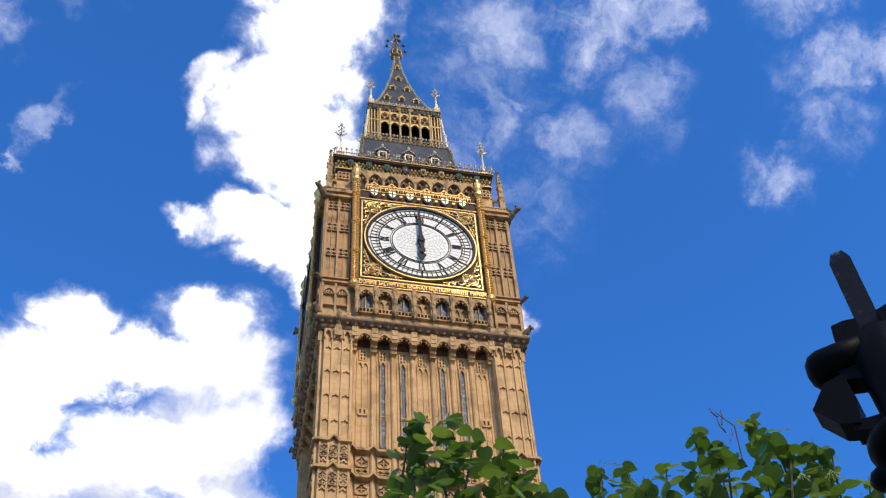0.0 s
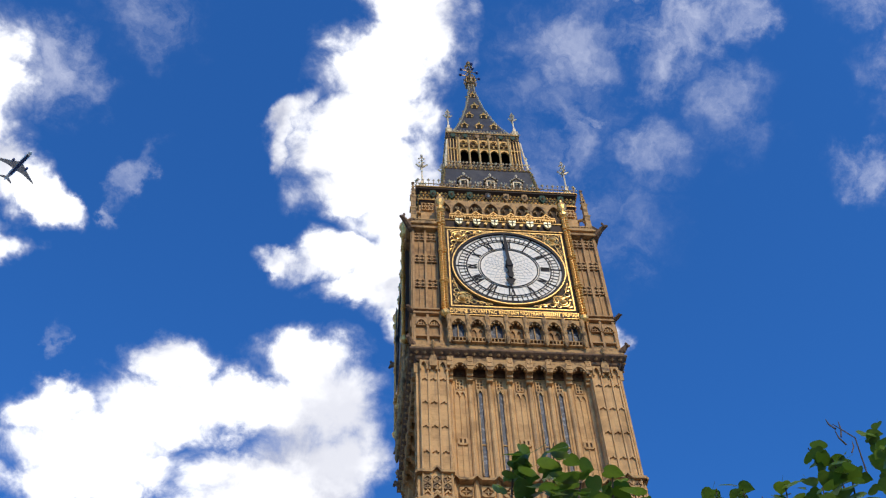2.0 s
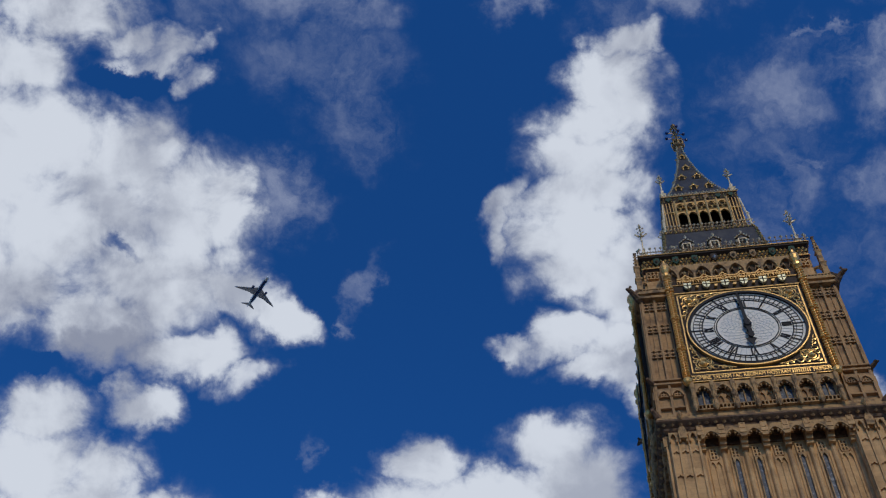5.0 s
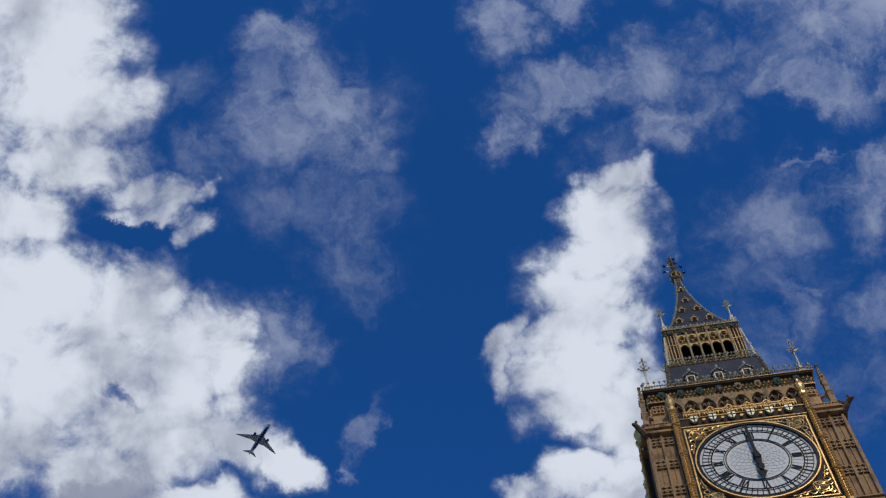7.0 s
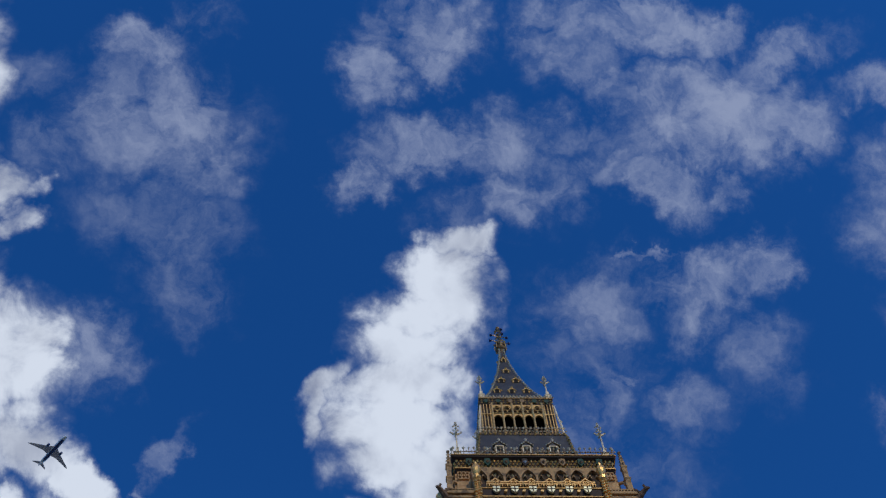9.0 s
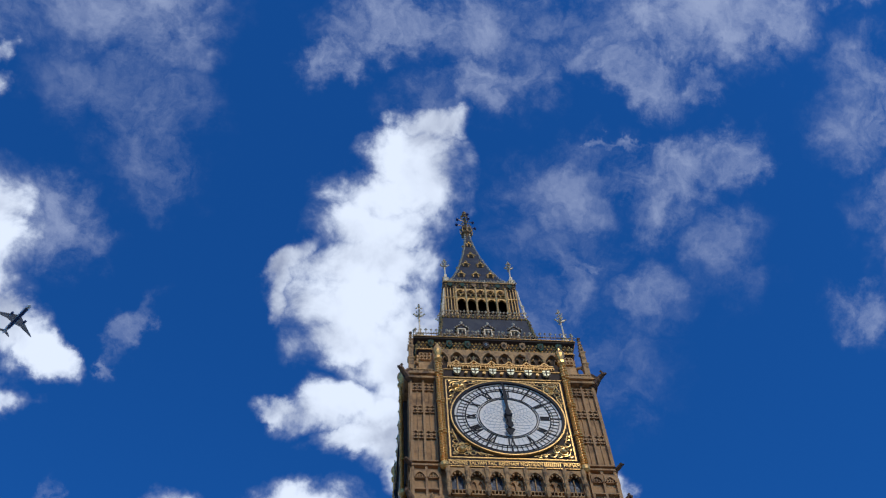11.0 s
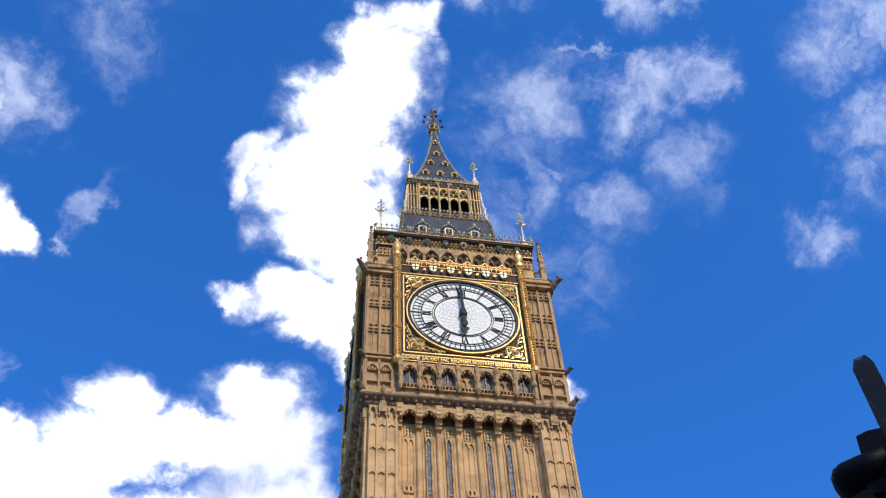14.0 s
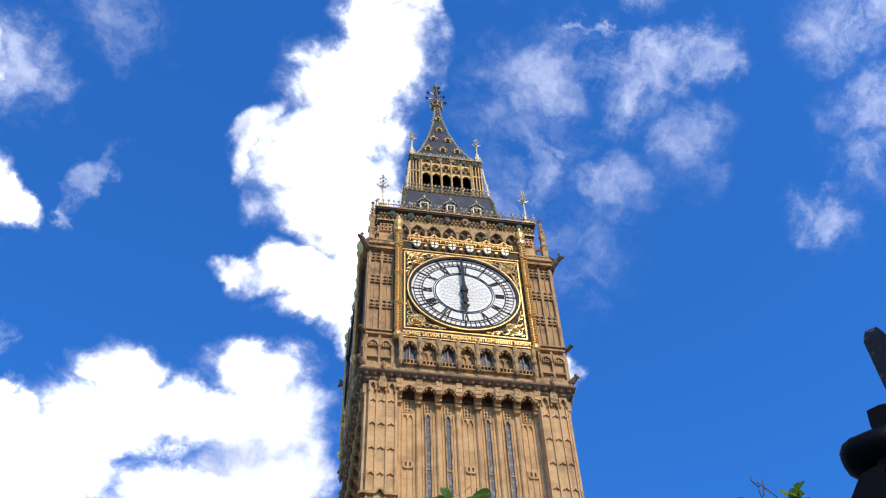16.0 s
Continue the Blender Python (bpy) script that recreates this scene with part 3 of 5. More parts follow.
def buttress():
    """One square corner buttress with chamfered arrises and slim ribs on its two outer sides."""
    g = Geo()
    a, b, c = 3.92, 5.62, 0.22
    g.post([(-a, -4.9), (-a, -b + 0.12), (-a - 0.12, -b), (-b + c, -b), (-b, -b + c), (-b, -a - 0.12), (-b + 0.12, -a), (-4.9, -a)], 0.9, 46.6)
    for s in (4.02, 4.50, 5.05, 5.45):
        g.box(-s - 0.045, -s + 0.045, -b - 0.09, -b + 0.02, 0.9, 46.5)
        g.box(-b - 0.09, -b + 0.02, -s - 0.045, -s + 0.045, 0.9, 46.5)
    for z0 in range(10):
        z = 45.0 - 1.72 * z0 - (0.9 if z0 > 3 else 0)
        for x in (4.26, 4.78, 5.25):
            g.slab([(-x - 0.17, z), (-x, z + 0.26), (-x + 0.17, z), (-x + 0.1, z), (-x, z + 0.12), (-x - 0.1, z)], -b - 0.1, -b + 0.02)
            side = Geo().slab([(-x - 0.17, z), (-x, z + 0.26), (-x + 0.17, z), (-x + 0.1, z), (-x, z + 0.12), (-x - 0.1, z)], -b - 0.1, -b + 0.02)
            g.add([(q[1], q[0], q[2]) for q in side.v], side.f)
    return g


faces4("corner_buttress", buttress(), STONE, tower, "chamfered corner buttress with slim ribs")

for k in range(8):
    x = 1.1 * (k - 3.5)
    g = Geo().post([(x - 0.14, -4.95), (x - 0.12, -5.09), (x - 0.05, -5.16), (x + 0.05, -5.16), (x + 0.12, -5.09), (x + 0.14, -4.95)], 0.9, 45.6)
    faces4("mullion", g, STONE, tower)
for k, x in enumerate(BAYS):
    g = Geo()
    lit = abs(k - 3) in (1, 2)
    for dx in ((-0.30, 0.30) if lit else (-0.30, 0.0, 0.30)):
        g.box(x + dx - 0.03, x + dx + 0.03, -5.06, -4.98, 0.9, 45.2 if not lit else 45.0)
    # pierced heads over each light, and small carved knots down the panels
    g.grille(x - 0.17, x + 0.17, 44.95, 45.70, 2, 3, 0.075, -5.10, -4.98)
    if not lit:
        g.arch(x - 0.15, 0.11, 0.15, 44.4, 44.5, 44.75, 44.85, -5.10, -4.98)
        g.arch(x + 0.15, 0.11, 0.15, 44.4, 44.5, 44.75, 44.85, -5.10, -4.98)
        g.grille(x - 0.22, x + 0.22, 41.0, 41.4, 2, 1, 0.12, -5.12, -4.98)
    panel = faces4("bay_panel", g, STONE, tower)
    # dark slabs that paint in the shade behind the pierced heads
    faces4("pierced_back", Geo().box(x - 0.17, x + 0.17, -5.03, -4.98, 44.95, 45.70), RECESS_SHADE, panel, "hollow behind the tracery, shade painted dark")
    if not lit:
        faces4("pierced_back", Geo().box(x - 0.22, x + 0.22, -5.03, -4.98, 41.0, 41.4), RECESS_SHADE, panel, "hollow behind the tracery, shade painted dark")
    if lit:
        frames = faces4("lancet_window", Geo().box(x - 0.17, x - 0.11, -5.13, -4.98, 38.9, 44.75).box(x + 0.11, x + 0.17, -5.13, -4.98, 38.9, 44.75)
                        .arch(x, 0.11, 0.19, 44.6, 44.6, 44.85, 44.98, -5.15, -4.98).box(x - 0.11, x + 0.11, -5.08, -4.98, 40.95, 41.05), CARVED, tower, "narrow lancet window with leaded glass")
        faces4("pane", Geo().box(x - 0.11, x + 0.11, -5.04, -5.012, 41.05, 44.85), GLASS, frames)
        faces4("pane", Geo().box(x - 0.11, x + 0.11, -5.04, -5.012, 38.9, 40.95), GLASS, frames)
        low = faces4("lancet_window", Geo().box(x - 0.17, x - 0.11, -5.13, -4.98, 24.0, 34.5).box(x + 0.11, x + 0.17, -5.13, -4.98, 24.0, 34.5)
                     .arch(x, 0.11, 0.19, 34.4, 34.4, 34.65, 34.8, -5.15, -4.98), CARVED, tower, "narrow lancet window with leaded glass")
        faces4("pane", Geo().box(x - 0.11, x + 0.11, -5.04, -5.012, 24.0, 34.6), GLASS, low)

# carved string courses round the shaft
for z in (38.35, 36.65, 22.4, 20.7):
    line = []
    for k in range(8):
        x = 1.1 * (k - 3.5)
        line += [(x - 0.24, z), (x, z + 0.26), (x + 0.24, z)]
    line[0], line[-1] = (-3.9, z), (3.9, z)
    faces4("string_course", Geo().strip(line, 0.15, -5.46, -4.98), CARVED, tower, "moulded string course with small points")
    for s in (-1, 1):
        faces4("string_course", Geo().strip([(s * 3.88, z + 0.12), (s * 4.55, z + 0.12), (s * 4.78, z + 0.42), (s * 5.02, z + 0.12), (s * 5.74, z + 0.12)], 0.15, -5.84, -5.5), CARVED, tower, "moulded string course with a small point")
        for x in (4.26, 4.78, 5.25):
            faces4("frieze_panel", Geo().foils(s * x, z - 0.28, 0.20, -5.76, -5.6).foils(s * x, z - 0.70, 0.20, -5.76, -5.6), CARVED, tower)
    for x in BAYS:
        g = Geo().foils(x, z - 0.50, 0.33, -5.16, -4.98)
        g.box(x - 0.30, x + 0.30, -5.10, -4.98, z - 1.02, z - 0.88)
        g.foils(x - 0.17, z - 1.10, 0.15, -5.14, -4.98, 0.04).foils(x + 0.17, z - 1.10, 0.15, -5.14, -4.98, 0.04)
        faces4("frieze_panel", g, CARVED, tower)

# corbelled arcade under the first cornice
# darker stone that paints in the shade behind the corbel arches
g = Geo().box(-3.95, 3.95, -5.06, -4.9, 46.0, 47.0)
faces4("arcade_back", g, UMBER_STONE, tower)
for x in BAYS:
    g = Geo().arch(x, 0.40, 0.55, 45.8, 45.85, 46.32, 46.62, -5.82, -5.60)
    cusps(faces4("corbel_arch", g, CARVED, tower, "cusped stone arch on corbels"), x, 45.85, 0.40, -5.76, -5.62)
for k in range(8):
    x = 1.1 * (k - 3.5)
    w = 0.17
    g = Geo()
    for z0, z1, y in ((46.05, 46.75, -5.86), (45.80, 46.08, -5.66), (45.62, 45.84, -5.50), (45.42, 45.66, -5.36)):
        g.box(x - w, x + w, y, -5.0, z0, z1)
    g.grille(x - 0.10, x + 0.10, 46.35, 46.70, 1, 1, 0.05, -5.90, -5.84)
    faces4("corbel", g, STONE, tower)
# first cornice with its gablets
# brown stone whose dark colour also carries the shade under the soffit
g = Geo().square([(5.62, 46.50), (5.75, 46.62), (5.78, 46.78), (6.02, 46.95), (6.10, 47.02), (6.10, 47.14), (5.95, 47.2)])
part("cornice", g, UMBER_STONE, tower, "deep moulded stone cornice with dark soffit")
for i in range(26):
    faces4("boss", Geo().gem(-5.7 + i * 11.4 / 25, -5.96, 46.84, 0.13, 0.8), CARVED, tower)
for s in (-1, 1):
    x = s * 4.78
    g = Geo().slab([(x - 0.20, 45.9), (x + 0.20, 45.9), (x + 0.22, 46.4), (x, 47.15), (x - 0.22, 46.4)], -5.90, -5.6)
    g.gem(x, -6.12, 47.35, 0.15, 1.4).gem(x, -6.14, 47.12, 0.10)
    for dx in (-0.52, 0, 0.52):
        g.arch(x + dx, 0.14, 0.22, 45.7, 46.0, 46.3, 46.4, -5.82, -5.6)
    faces4("gablet", g, CARVED, tower, "small gabled niche head with finial")

# arcaded stage under the dials
g = Geo().box(-5.75, 5.75, -5.75, 5.75, 47.1, 59.0)
part("clock_stage_wall", g, STAGE, tower, "limestone wall of the clock stage")
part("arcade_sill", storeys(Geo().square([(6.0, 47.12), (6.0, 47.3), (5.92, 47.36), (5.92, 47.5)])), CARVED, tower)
for k, x in enumerate(BAYS):
    g = Geo().arch(x, 0.40, 0.55, 47.5, 48.75, 49.28, 49.5, -6.20, -5.95)
    span = faces4("arcade_arch", g, CARVED, tower, "cusped blind arch over a parapet")
    cusps(span, x, 48.75, 0.40, -6.14, -6.0, 1.1)
    faces4("parapet_grille", Geo().grille(x - 0.40, x + 0.40, 47.5, 47.8, 4, 1, 0.06, -6.12, -5.74), CARVED, span)
    if k % 2 == 0:
        frames = faces4("window", Geo().box(x - 0.42, x - 0.33, -5.9, -5.74, 47.75, 49.3).box(x + 0.33, x + 0.42, -5.9, -5.74, 47.75, 49.3)
                        .box(x - 0.035, x + 0.035, -5.88, -5.74, 47.75, 49.1), CARVED, tower, "two-light window behind the arcade")
        for dx in (-0.185, 0.185):
            faces4("pane", Geo().box(x + dx - 0.15, x + dx + 0.15, -5.80, -5.76, 47.78, 49.25), GLASS, frames)
    else:
        g = Geo().arch(x - 0.19, 0.13, 0.19, 47.8, 48.5, 48.75, 48.9, -5.86, -5.74).arch(x + 0.19, 0.13, 0.19, 47.8, 48.5, 48.75, 48.9, -5.86, -5.74)
        faces4("blind_panel", g, STAGE, tower)
for k in range(8):
    x = 1.1 * (k - 3.5)
    g = Geo().lathe(x, -6.22, [(0.05, 47.35), (0.14, 47.55), (0.14, 47.7), (0.10, 47.78), (0.10, 48.15), (0.15, 48.25), (0.16, 48.40), (0.10, 48.5), (0.10, 48.95), (0.15, 49.1), (0.15, 49.5)], 8)
    faces4("arcade_shaft", g, CARVED, tower)

# corner panels beside the dials
for s in (-1, 1):
    g = Geo()
    for x in (4.28, 5.02, 5.78):
        g.box(s * x - 0.07, s * x + 0.07, -5.93, -5.7, 47.2, 58.1)
    for x in (4.65, 5.40):
        g.box(s * x - 0.03, s * x + 0.03, -5.82, -5.7, 50.7, 57.5)
        for z in (53.1, 55.45, 57.62):
            g.foils(s * x - 0.16, z, 0.17, -5.88, -5.72, 0.05).foils(s * x + 0.16, z, 0.17, -5.88, -5.72, 0.05)
            g.foils(s * x - 0.16, z - 0.34, 0.17, -5.88, -5.72, 0.05).foils(s * x + 0.16, z - 0.34, 0.17, -5.88, -5.72, 0.05)
        g.arch(s * x, 0.26, 0.34, 48.9, 49.0, 49.3, 49.5, -6.0, -5.72)
        g.grille(s * x - 0.3, s * x + 0.3, 48.95, 49.3, 4, 2, 0.06, -5.92, -5.72)
        g.box(s * x - 0.32, s * x + 0.32, -5.95, -5.72, 47.95, 48.05)
    g.box(min(s * 4.2, s * 5.86), max(s * 4.2, s * 5.86), -6.0, -5.7, 49.95, 50.12)
    g.box(min(s * 4.2, s * 5.86), max(s * 4.2, s * 5.86), -6.05, -5.7, 50.3, 50.45)
    panel = faces4("corner_panel", g, STAGE, tower, "panelled corner of the clock stage with pierced quatrefoils")
    for x in (4.65, 5.40):
        # shade behind the corner tracery, put in as dark slabs
        faces4("pierced_back", Geo().box(s * x - 0.30, s * x + 0.30, -5.77, -5.72, 48.95, 49.28), RECESS_SHADE, panel, "hollow behind the tracery, shade painted dark")
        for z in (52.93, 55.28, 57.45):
            faces4("pierced_back", Geo().box(s * x - 0.33, s * x + 0.33, -5.80, -5.72, z - 0.34, z + 0.34), RECESS_SHADE, panel, "hollow behind the tracery, shade painted dark")
for z in (50.1, 47.35):
    m = pose(-5.85, -5.85, z, 0, 0, -45)
    body = faces4("gargoyle", Geo().tube([m @ Vector(p) for p in ((0, 0.3, -0.05), (0, -0.25, 0.1), (0, -0.5, 0.22), (0, -0.62, 0.1))], [0.16, 0.15, 0.12, 0.06], 7), UMBER_STONE, tower, "carved stone beast on the corner")
    faces4("ear", Geo().gem(*(m @ Vector((0, -0.46, 0.34))), 0.12, 1.4), UMBER_STONE, body)

# cornice over the corner panels, big gargoyles and flying pinnacles
for s in (-1, 1):
    g = Geo()
    xs = sorted((s * 4.2, s * 6.05))
    for z0, z1, y in ((58.05, 58.22, -6.15), (58.22, 58.40, -6.0), (58.40, 58.62, -6.2), (58.85, 58.98, -6.05)):
        g.box(xs[0], xs[1], y, -5.6, z0, z1)
    g.grille(xs[0] + 0.05, xs[1] - 0.05, 58.60, 58.88, 9, 1, 0.06, -6.1, -5.9)
    faces4("corner_cornice", g, CARVED, tower, "corner cornice with a pierced parapet")
g = Geo()
m = pose(-5.95, -5.95, 58.3, 0, 0, -45)
g.tube([m @ Vector(p) for p in ((0, 0.4, -0.25), (0, -0.1, -0.1), (0, -0.45, 0.12), (0, -0.75, 0.22), (0, -0.98, 0.12))], [0.2, 0.22, 0.17, 0.15, 0.06], 7)
beast = faces4("gargoyle", g, UMBER_STONE, tower, "winged stone gargoyle leaning out from the corner")
for s in (-1, 1):
    faces4("horn", Geo().gem(*(m @ Vector((s * 0.1, -0.7, 0.42))), 0.11, 1.5), UMBER_STONE, beast)
    wing = [m @ Vector((s * x + d, y, z)) for d in (-0.03, 0.03) for x, y, z in ((0.1, 0.1, 0), (0.32, -0.1, 0.5), (0.1, -0.4, 0.15))]
    faces4("wing", Geo().add(wing, [(0, 1, 2), (5, 4, 3), (0, 3, 4, 1), (1, 4, 5, 2), (2, 5, 3, 0)]), UMBER_STONE, beast)
g = Geo().square([(0.19, 58.7), (0.17, 60.0), (0.24, 60.1), (0.15, 60.25), (0.15, 60.9), (0.22, 61.0), (0.14, 61.15), (0.05, 62.35), (0.11, 62.45), (0.02, 62.6)], -5.72, -5.72)
g.tube([(-5.65, -5.65, 59.7), (-5.5, -5.5, 60.15), (-5.1, -5.1, 60.35)], 0.10, 6)
g.box(-5.5, -5.0, -5.5, -5.0, 58.9, 59.5)
for i in range(4):
    for dx, dy in ((1, 0), (-1, 0), (0, 1), (0, -1)):
        r = 0.17 - 0.03 * i
        g.gem(-5.72 + dx * r, -5.72 + dy * r, 61.25 + 0.30 * i, 0.07)
faces4("corner_pinnacle", g, CARVED, tower, "crocketed stone pinnacle at the corner")

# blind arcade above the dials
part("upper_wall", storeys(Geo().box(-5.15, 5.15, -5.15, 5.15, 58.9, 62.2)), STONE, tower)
for k in range(8):
    x = 1.06 * (k - 3.5)
    g = Geo().arch(x, 0.455, 0.53, 59.2, 60.65, 61.12, 61.3, -5.44, -5.12)
    g.gem(x, -5.36, 60.15, 0.14, 2.2).gem(x, -5.4, 59.75, 0.18, 0.8)
    for s in (-1, 1):
        g.slab([(x + s * 0.44, 60.55), (x + s * 0.22, 60.78), (x + s * 0.10, 60.50), (x + s * 0.20, 60.88)], -5.36, -5.14)
    # the arch's inner shade is a dark slab in its outline
    faces4("arch_hollow", Geo().slab([(x - 0.50, 59.2), (x + 0.50, 59.2), (x + 0.50, 60.6), (x + 0.28, 61.05), (x, 61.25), (x - 0.28, 61.05), (x - 0.50, 60.6)], -5.18, -5.14), RECESS_SHADE, tower, "hollow of the blind arch, shade painted dark")
    faces4("blind_arch", g, CARVED, tower, "blind pointed arch with a carved figure bracket")
for s in (-1, 1):
    g = Geo().box(min(s * 4.3, s * 5.2), max(s * 4.3, s * 5.2), -5.35, -5.1, 59.0, 60.3)
    for dx in (4.5, 4.75, 5.0):
        g.foils(s * dx, 60.7, 0.13, -5.3, -5.12, 0.04).foils(s * dx, 60.98, 0.13, -5.3, -5.12, 0.04)
    faces4("corner_panel", g, STONE, tower)

# ---- clock dial, one for each side ----
S = 3.65
dial = faces4("clock_dial", Geo().box(-3.86, 3.86, -6.14, -5.7, 50.35, 58.05), UMBER, tower, "white opal glass clock dial in a square gilded frame")


def ring(g, r0, r1, y0, y1, n=72):
    pts = [(r * math.cos(2 * math.pi * i / n), y, DIAL_Z + r * math.sin(2 * math.pi * i / n)) for i in range(n) for r, y in ((r0, y0), (r1, y0), (r1, y1), (r0, y1))]
    return g.add(pts, [(4 * i + q, 4 * i + (q + 1) % 4, 4 * ((i + 1) % n) + (q + 1) % 4, 4 * ((i + 1) % n) + q) for i in range(n) for q in range(4)])


def disc(r, y0, y1, n=72):
    return Geo().slab([(r * math.cos(2 * math.pi * i / n), DIAL_Z + r * math.sin(2 * math.pi * i / n)) for i in range(n)], y0, y1)


def dial_bar(g, angle, s0, r0, s1, r1, w, y0, y1):
    """A bar between two points given across and along the spoke at that clock angle."""
    t, q = Vector((math.cos(angle), -math.sin(angle))), Vector((math.sin(angle), math.cos(angle)))
    a, b = t * s0 + q * r0, t * s1 + q * r1
    d = (b - a).normalized()
    side = Vector((-d.y, d.x)) * w / 2
    return g.slab([(p.x, DIAL_Z + p.y) for p in (a - side, b - side, b + side, a + side)], y0, y1)


faces4("dial_glass", disc(3.24, -6.20, -6.13), OPAL, dial, "white opal glass")
faces4("bezel", ring(Geo(), 3.24, 3.41, -6.32, -6.12), BLACK, dial, "dark recessed edge of the dial")
faces4("gold_ring", ring(Geo(), 3.412, 3.485, -6.34, -6.12), GOLD, dial, "gilded ring")
for r0, r1 in ((1.73, 1.79), (1.86, 1.90), (2.54, 2.61), (2.72, 2.75), (3.06, 3.10)):
    faces4("dial_ring", ring(Geo(), r0, r1, -6.235, -6.19), BLACK, dial)
for i in range(60):
    faces4("minute_mark", dial_bar(Geo(), math.pi * i / 30, 0, 2.56, 0, 3.24 if i % 5 == 0 else 3.08, 0.11 if i % 5 == 0 else 0.05, -6.23, -6.19), BLACK, dial)
g = Geo()
for i in range(48):
    dial_bar(g, math.pi * (i + 0.5) / 24, 0, 1.88, 0, 2.56, 0.014, -6.215, -6.19)
for j in range(1, 8):
    r = 0.225 * j
    n = 6 + 3 * j
    for i in range(n):
        a, b = 2 * math.pi * (i + 0.5 * (j % 2)) / n, 2 * math.pi * (i + 1 + 0.5 * (j % 2)) / n
        mid = (a + b) / 2
        pa, pm, pb = (r * math.sin(a), r * math.cos(a)), ((r + 0.2) * math.sin(mid), (r + 0.2) * math.cos(mid)), (r * math.sin(b), r * math.cos(b))
        for p, q in ((pa, pm), (pm, pb)):
            d = Vector((q[0] - p[0], q[1] - p[1])).normalized()
            sx, sz = -d.y * 0.009, d.x * 0.009
            if max(p[0] ** 2 + p[1] ** 2, q[0] ** 2 + q[1] ** 2) < 1.76 ** 2:
                g.slab([(p[0] - sx, DIAL_Z + p[1] - sz), (q[0] - sx, DIAL_Z + q[1] - sz), (q[0] + sx, DIAL_Z + q[1] + sz), (p[0] + sx, DIAL_Z + p[1] + sz)], -6.212, -6.19)
for ob in faces4("glazing_lattice", g, LEAD, dial, "thin grey glazing bars"):
    tagged(ob, kind="stuff")
for hour, text in enumerate(("XII", "I", "II", "III", "IV", "V", "VI", "VII", "VIII", "IX", "X", "XI")):
    width = {"I": 0.13, "V": 0.27, "X": 0.28}
    s = -sum(width[c] for c in text) / 2
    ang, g = 2 * math.pi * hour / 12, Geo()
    for c in text:
        w = width[c]
        if c == "I":
            dial_bar(g, ang, s + w / 2, 1.95, s + w / 2, 2.50, 0.085, -6.24, -6.19)
        elif c == "V":
            dial_bar(g, ang, s + 0.03, 2.50, s + w / 2, 1.95, 0.09, -6.24, -6.19)
            dial_bar(g, ang, s + w - 0.03, 2.50, s + w / 2, 1.95, 0.05, -6.242, -6.19)
        else:
            dial_bar(g, ang, s + 0.03, 2.50, s + w - 0.03, 1.95, 0.09, -6.24, -6.19)
            dial_bar(g, ang, s + w - 0.03, 2.50, s + 0.03, 1.95, 0.05, -6.242, -6.19)
        s += w
    faces4("numeral", g, BLACK, dial, "black Roman numeral " + text)
# hands at six o'clock
tilt = radians(-2.4)
g = Geo()
c_, s_ = math.cos(tilt), math.sin(tilt)
outline = [(-0.10, -0.75), (-0.18, -1.05), (0, -1.25), (0.18, -1.05), (0.10, -0.75), (0.16, -0.2), (0.10, 0.5), (0.085, 1.6), (0.06, 2.9), (0.0, 3.2), (-0.06, 2.9), (-0.085, 1.6), (-0.10, 0.5), (-0.16, -0.2)]
g.slab([(x * c_ + z * s_, DIAL_Z - x * s_ + z * c_) for x, z in outline], -6.50, -6.45)
faces4("minute_hand", g, BLACK, dial, "long black minute hand pointing at twelve")
outline = [(-0.11, 0.6), (-0.2, 0.35), (-0.1, 0.1), (-0.16, -0.1), (-0.12, -0.5), (-0.24, -0.72), (-0.12, -0.95), (-0.10, -1.15), (-0.30, -1.28), (-0.16, -1.55), (0.0, -1.85), (0.16, -1.55), (0.30, -1.28), (0.10, -1.15), (0.12, -0.95), (0.24, -0.72), (0.12, -0.5), (0.16, -0.1), (0.1, 0.1), (0.2, 0.35), (0.11, 0.6)]
faces4("hour_hand", Geo().slab([(x, DIAL_Z + z) for x, z in outline], -6.42, -6.37), BLACK, dial, "stout black hour hand pointing at six")
faces4("hub", Geo().lathe(0, 0, [(0.24, 0), (0.24, 0.2), (0.16, 0.26)], 14, m=Matrix.Translation((0, -6.30, DIAL_Z)) @ pose(0, 0, 0, 90)), BLACK, dial)
g = Geo()
for r0, y, w in ((S - 0.03, -6.18, 0.04),):
    for s in (-1, 1):
        g.box(s * r0 - w, s * r0 + w, y, -6.1, DIAL_Z - r0 - w, DIAL_Z + r0 + w)
        g.box(-r0 - w, r0 + w, y, -6.1, DIAL_Z + s * r0 - w, DIAL_Z + s * r0 + w)
faces4("gilded_frame", g, GOLD, dial, "square gilded moulding round the dial")
